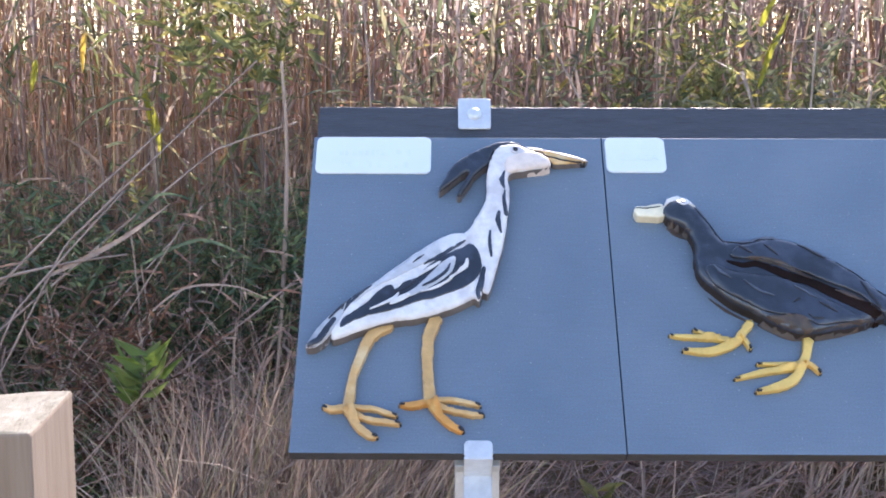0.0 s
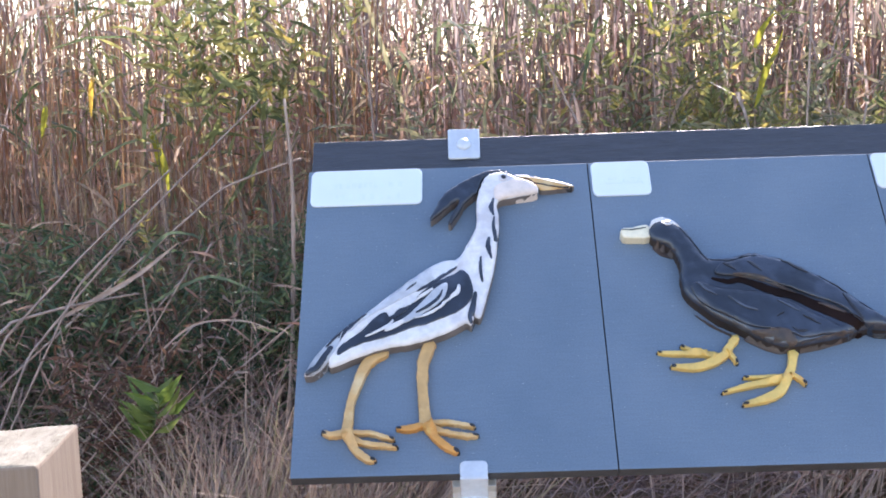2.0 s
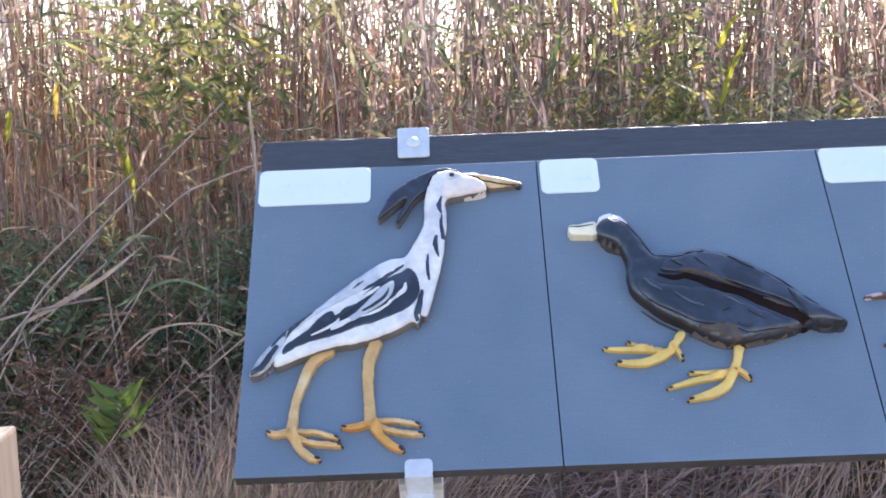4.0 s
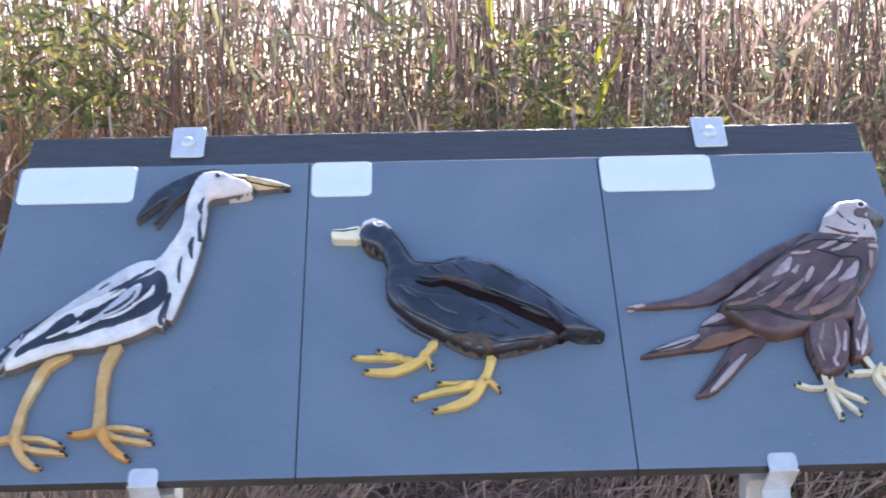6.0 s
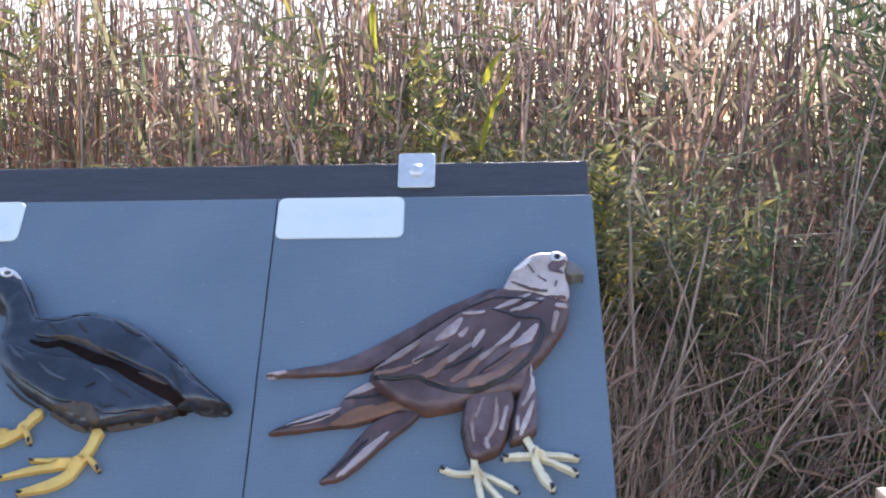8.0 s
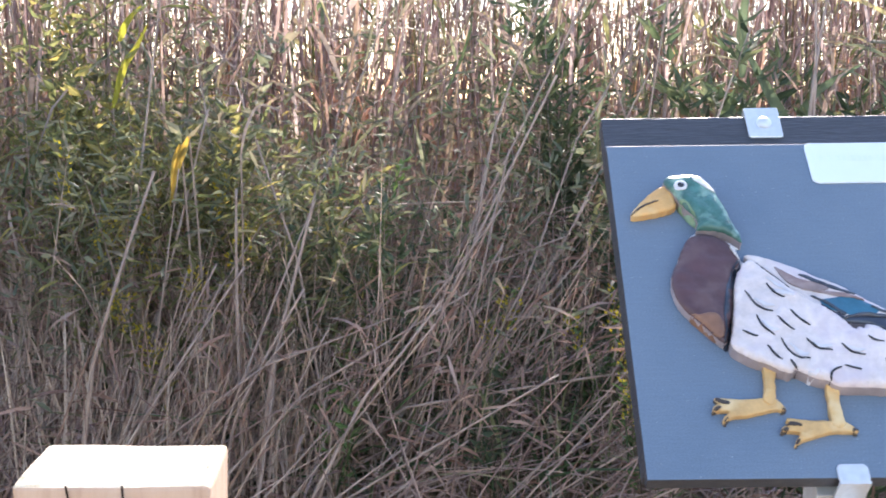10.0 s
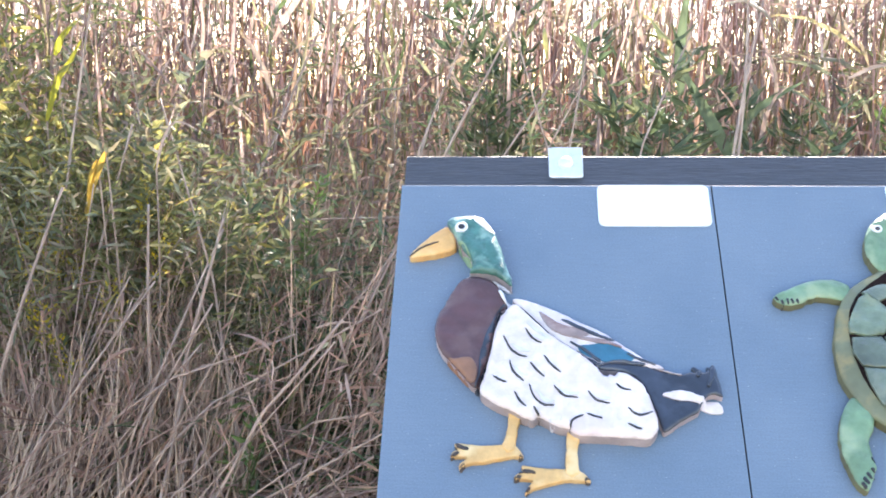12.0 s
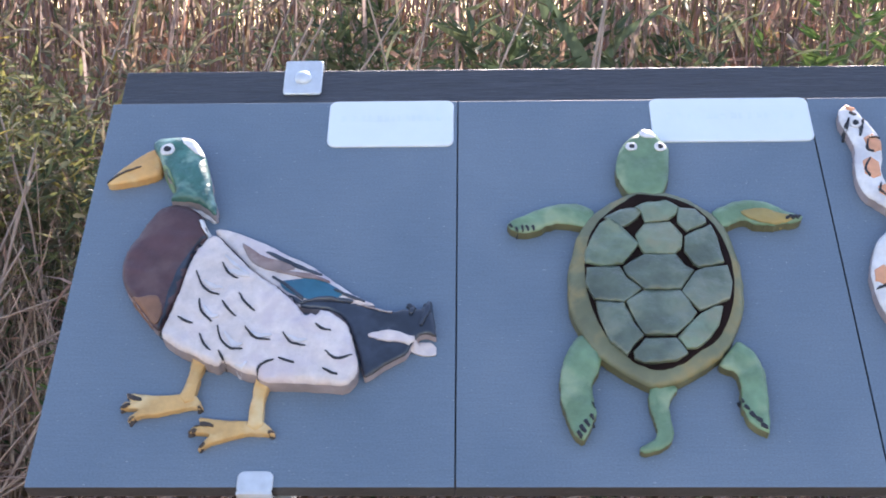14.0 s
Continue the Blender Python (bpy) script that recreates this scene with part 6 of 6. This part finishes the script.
def leaf_blade(path, width, material, label):
    """One long leaf on a thin stem that rises from the ground: the path runs from the stem to the tip, the width is in millimetres."""
    line = [Vector(q) for q in path]
    root = Vector((line[0].x + random.uniform(-0.05, 0.05), line[0].y + 0.06, 0))
    root.z = float(bank(root.x, root.y))
    thing = new("reed_leaf")
    thing.location = root
    tagged(thing, label, "reed leaf", "single long leaves")
    wood = bmesh.new()
    rings = []
    for k in range(9):
        t = k / 8
        c = Vector((0, 0, -0.03)).lerp(line[0] - root, t) + Vector((0.02, 0.01, 0)) * math.sin(math.pi * t)
        w = 0.0042 - 0.002 * t
        rings.append([wood.verts.new(c + Vector((w * math.cos(a), w * math.sin(a), 0))) for a in (0, 1.57, 3.14, 4.71)])
    for low, high in zip(rings, rings[1:]):
        for k in range(4):
            wood.faces.new((low[k], low[(k + 1) % 4], high[(k + 1) % 4], high[k]))
    part("stem", wood, PALE_STALK, thing)
    bm, rows, steps = bmesh.new(), [], 14
    for k in range(steps + 1):
        t = k / steps * (len(line) - 1)
        i = min(int(t), len(line) - 2)
        a, b, c, d = (line[min(max(i + q, 0), len(line) - 1)] for q in (-1, 0, 1, 2))
        u = t - i
        p = b + 0.5 * u * (c - a + u * (2 * a - 5 * b + 4 * c - d + u * (3 * (b - c) + d - a))) - root
        along = (c - b).normalized()
        side = along.cross(Vector((0.25, -1, 0.3))).normalized()
        v = k / steps
        w = width / 2000 * (min(1, 0.4 + 2.2 * v) * (1 - v ** 2.6) + 0.03)
        out = side.cross(along) * w * 0.45
        rows.append([bm.verts.new(p + side * w + out), bm.verts.new(p), bm.verts.new(p - side * w + out)])
    for p, q in zip(rows, rows[1:]):
        for k in range(2):
            f = bm.faces.new((p[k], p[k + 1], q[k + 1], q[k]))
            f.smooth = True
    part("blade", bm, material, thing)


reed_bed()
undergrowth()
for path in ([(0.68, 1.85, 1.30), (0.71, 1.85, 1.41), (0.74, 1.86, 1.46), (0.77, 1.88, 1.53)], [(0.69, 1.9, 1.48), (0.71, 1.9, 1.53), (0.75, 1.91, 1.58)], [(0.38, 1.95, 1.72), (0.38, 1.94, 1.64), (0.395, 1.93, 1.57)],
             [(-1.13, 1.9, 1.29), (-1.12, 1.9, 1.21), (-1.11, 1.9, 1.14)], [(-1.14, 1.9, 1.28), (-1.10, 1.89, 1.19), (-1.09, 1.88, 1.09)], [(-1.46, 1.92, 1.38), (-1.47, 1.92, 1.33), (-1.48, 1.92, 1.28)]):
    leaf_blade(path, 20, LEAF_GOLD, "bright yellow-green reed leaf with curled tip")
for path in ([(0.925, 1.5, 1.24), (0.90, 1.49, 1.17), (0.88, 1.48, 1.07)], [(0.905, 1.5, 1.22), (0.89, 1.49, 1.17), (0.885, 1.48, 1.10)], [(-1.31, 1.92, 1.46), (-1.32, 1.92, 1.40), (-1.32, 1.91, 1.34)]):
    leaf_blade(path, 17, LEAF_AMBER, "amber-yellow withered leaf hanging from a stem")
for path, width in (([(2.64, 2.0, 1.20), (2.53, 1.98, 1.37), (2.44, 1.96, 1.51)], 44), ([(2.47, 2.05, 1.42), (2.46, 2.05, 1.56), (2.475, 2.04, 1.74)], 40), ([(2.6, 2.0, 1.22), (2.67, 2.0, 1.37), (2.81, 1.97, 1.47)], 30), ([(-1.05, 1.35, 0.96), (-0.97, 1.34, 1.04), (-0.88, 1.33, 1.03)], 11), ([(-1.02, 1.33, 0.86), (-0.86, 1.3, 0.93), (-0.72, 1.28, 0.88)], 10)):
    leaf_blade(path, width, BROAD_GREEN, "broad grey-green reed leaf among dry stalks")
for path, width in (([(1.05, 1.5, 1.20), (1.065, 1.5, 1.27), (1.10, 1.5, 1.32), (1.17, 1.5, 1.29)], 8), ([(2.93, 1.95, 1.48), (3.02, 1.95, 1.52), (3.14, 1.95, 1.515)], 13), ([(-1.28, 1.35, 0.82), (-1.08, 1.35, 0.92), (-0.94, 1.35, 1.02)], 14), ([(-1.0, 1.2, 0.73), (-0.89, 1.2, 0.82), (-0.76, 1.2, 0.83), (-0.66, 1.2, 0.79)], 6)):
    leaf_blade(path, width, PALE_STALK, "pale dry leaf arching out of the tangle")
for row in STALKS_GAP + STALKS_START + STALKS_END + STALKS_NEAR:
    stalk(*row)
# broken stalks that fan out from one foot
for x, y, count, low, high in ((1.42, 1.5, 11, 22, 70), (0.72, 1.35, 8, 45, 85), (-1.45, 1.15, 9, 15, 60), (2.35, 1.5, 8, 40, 100), (0.95, 1.05, 7, 20, 60), (1.55, 1.2, 8, 15, 50)):
    for k in range(count):
        a = radians(low + (high - low) * (k + random.random()) / count)
        fx, fy = x + random.uniform(-0.07, 0.07), y + random.uniform(-0.07, 0.07)
        fz, reach = float(bank(fx, fy)) + 0.03, random.uniform(0.45, 0.85)
        stalk(fx, fy, fz, fx + math.cos(a) * reach, fy + random.uniform(0.0, 0.25), fz + math.sin(a) * reach, random.uniform(4.5, 8.5))
shrub("leafy_shrub", -1.03, 1.62, 1.12, 2, 24, 0.04, 0.011, LEAF_YELLOW, 0.05, 0.78, "withered weed with narrow yellow leaves")
shrub("leafy_shrub", -0.78, 1.75, 1.42, 8, 26, 0.05, 0.018, LEAF_YELLOW, 0.22, 0.82, "yellow-green leafy shrub among rusty reeds")
shrub("leafy_shrub", 0.32, 2.05, 1.0, 7, 34, 0.05, 0.017, LEAF_YELLOW, 0.30, 0.5, "yellow-green leafy shrub in the reed bed")
shrub("leafy_shrub", 0.60, 1.95, 1.12, 8, 36, 0.05, 0.017, LEAF_YELLOW, 0.30, 0.45, "yellow-green leafy shrub beside a sign board")
shrub("leafy_shrub", 0.88, 1.8, 0.95, 9, 40, 0.055, 0.02, LEAF_YELLOW, 0.45, 0.45, "yellow-green leafy shrub beside a sign board")
shrub("leafy_shrub", -1.35, 1.65, 0.6, 10, 50, 0.05, 0.012, LEAF_DARK, 0.5, 0.3, "dark green leafy shrub under leaning stalks")
shrub("leafy_shrub", -0.95, 1.6, 0.6, 10, 50, 0.05, 0.012, LEAF_DARK, 0.5, 0.3, "dark green leafy shrub under leaning stalks")
shrub("leafy_shrub", -0.5, 1.7, 0.6, 10, 50, 0.05, 0.012, LEAF_DARK, 0.5, 0.3, "dark green leafy shrub under leaning stalks")
shrub("leafy_shrub", 1.28, 1.65, 0.78, 8, 34, 0.055, 0.02, LEAF_DARK, 0.6, 0.4, "dark green leafy shrub under leaning stalks")
shrub("leafy_shrub", 1.44, 1.7, 0.55, 6, 20, 0.05, 0.018, LEAF_DARK, 0.6, 0.4, "dark green leafy shrub among dead stalks")
shrub("leafy_shrub", 2.1, 1.85, 0.75, 9, 36, 0.06, 0.016, LEAF_DARK, 0.45, 0.35, "dark green leafy shrub under leaning stalks")
shrub("leafy_shrub", 2.75, 1.9, 1.0, 9, 60, 0.08, 0.018, LEAF_DARK, 0.35, 0.45, "dark green leafy shrub behind a sign board")
shrub("leafy_shrub", 3.3, 1.95, 1.05, 8, 50, 0.09, 0.018, LEAF_FRESH, 0.35, 0.5, "fresh green leafy shrub behind a sign board")
shrub("broadleaf_weed", -1.02, 1.05, 0.71, 1, 24, 0.115, 0.040, LEAF_WEED, 0.03, 0.8, "fresh green broadleaf weed in dry grass", None, 0.55)
shrub("broadleaf_weed", 0.13, 0.95, 0.28, 4, 14, 0.06, 0.025, LEAF_YELLOW, 0.5, 0.5, "small yellow-green weed in dry straw")
shrub("broadleaf_weed", 1.70, 1.4, 0.42, 4, 14, 0.06, 0.02, LEAF_DARK, 0.45, 0.5, "dark green broadleaf weed in dry grass")
shrub("broadleaf_weed", 1.31, 1.3, 0.50, 3, 18, 0.05, 0.014, LEAF_FRESH, 0.2, 0.4, "fresh green broadleaf weed in dry grass")
shrub("goldenrod", 2.06, 1.3, 0.63, 4, 20, 0.05, 0.012, LEAF_FRESH, 0.25, 0.4, "green weed with yellow blossom sprays", BLOSSOM)
shrub("goldenrod", 1.98, 1.6, 0.68, 2, 40, 0.045, 0.012, LEAF_FRESH, 0.1, 0.4, "green weed with yellow blossom sprays", BLOSSOM)
shrub("goldenrod", 1.74, 1.6, 0.60, 2, 16, 0.045, 0.012, LEAF_FRESH, 0.2, 0.4, "green weed with yellow blossom sprays", BLOSSOM)
shrub("goldenrod", 1.36, 1.8, 0.75, 3, 80, 0.04, 0.011, LEAF_FRESH, 0.08, 0.35, "soft upright green weed in dead stalks")
shrub("goldenrod", 0.74, 1.55, 0.66, 3, 18, 0.05, 0.012, LEAF_YELLOW, 0.3, 0.4, "green weed with yellow blossom sprays", BLOSSOM)
shrub("goldenrod", 0.88, 1.7, 0.80, 3, 18, 0.05, 0.012, LEAF_YELLOW, 0.2, 0.4, "green weed with yellow blossom sprays", BLOSSOM)
shrub("leafy_shrub", 2.02, 2.2, 1.35, 7, 60, 0.10, 0.02, LEAF_DARK, 0.12, 0.3, "tall dark green leafy shrub in the reed bed")
shrub("leafy_shrub", 2.45, 2.0, 1.15, 6, 50, 0.11, 0.024, LEAF_DARK, 0.2, 0.4, "tall dark green leafy shrub in the reed bed")
shrub("leafy_shrub", 0.84, 1.9, 1.0, 8, 44, 0.06, 0.022, DULL_LEAF, 0.5, 0.45, "dull green leafy shrub beneath the reeds")
shrub("leafy_shrub", 1.25, 1.6, 0.8, 6, 24, 0.06, 0.022, DULL_LEAF, 0.4, 0.6, "dull green leafy shrub beneath the reeds")
shrub("leafy_shrub", 0.50, 2.0, 1.12, 7, 44, 0.04, 0.015, LEAF_YELLOW, 0.28, 0.6, "yellow-green leafy shrub beside a sign board")
shrub("goldenrod", 0.66, 1.65, 0.85, 3, 24, 0.05, 0.012, LEAF_YELLOW, 0.15, 0.4, "green weed with yellow blossom sprays", BLOSSOM)
shrub("goldenrod", 0.92, 1.5, 0.62, 3, 24, 0.05, 0.012, LEAF_YELLOW, 0.25, 0.4, "green weed with yellow blossom sprays", BLOSSOM)
shrub("goldenrod", 2.08, 1.25, 0.60, 3, 20, 0.05, 0.012, LEAF_FRESH, 0.15, 0.4, "green weed with yellow blossom sprays", BLOSSOM)
stalk(-1.2, 1.3, 0.91, -0.82, 1.5, 1.30, 7)


def beside_the_first_post():
    """Matted dry grass and red-brown withered leaves round the broadleaf weed."""
    n = 2300
    base = clumped(n, -0.92, -0.30, 0.75, 1.25, 60, 0.08)
    lean = np.random.normal(size=(n, 3)) * (0.28, 0.22, 0.1) + (0.22, -0.05, 0.9)
    strands("dry_grass", base, lean, between(n, 0.45, 0.85), between(n, 0.0025, 0.0055), FINE_GRASS, 0.3, 5, flat=True, droop=0.22, label="matted pale brown dry grass beside a sign board", category="dry grass")
    n = 900
    base = clumped(n, -1.22, -0.92, 1.12, 1.3, 18, 0.06)
    base[:, 2] += np.random.uniform(0.16, 0.62, n)
    lean = np.random.normal(size=(n, 3)) * (0.7, 0.6, 0.5) + (0, -0.1, 0.3)
    strands("withered_leaves", base, lean, between(n, 0.03, 0.08), between(n, 0.004, 0.010), RED_DEAD, 0.4, 3, flat=True, droop=0.3, label="red-brown withered weed leaves in dry grass", category="dead leaves")


beside_the_first_post()


def between_the_signs():
    """Olive-yellow weed leaves and fine pale grass in the gap between the two boards."""
    for n, leaf in ((900, LEAF_YELLOW), (1300, DULL_LEAF)):
        base = clumped(n, 0.55, 1.35, 1.5, 1.85, 46, 0.07)
        base[:, 2] += np.random.uniform(0.38, 0.86, n)
        lean = np.random.normal(size=(n, 3)) * (0.7, 0.6, 0.4) + (0, -0.1, 0.45)
        strands("leafy_growth", base, lean, between(n, 0.03, 0.085), between(n, 0.005, 0.012), leaf, 0.35, 3, flat=True, droop=0.2, label="small olive leaves massed between dead stalks", category="leaves")
    n = 260
    base = clumped(n, 0.5, 1.9, 1.45, 1.7, 40, 0.08)
    lean = np.random.normal(size=(n, 3)) * (0.25, 0.15, 0.1) + (0.12, -0.03, 1.0)
    strands("upright_grass", base, lean, between(n, 0.6, 1.1), between(n, 0.003, 0.006), FINE_GRASS, 0.18, 5, flat=True, droop=0.12, label="fine upright dry grass before the reeds", category="dry grass")


between_the_signs()
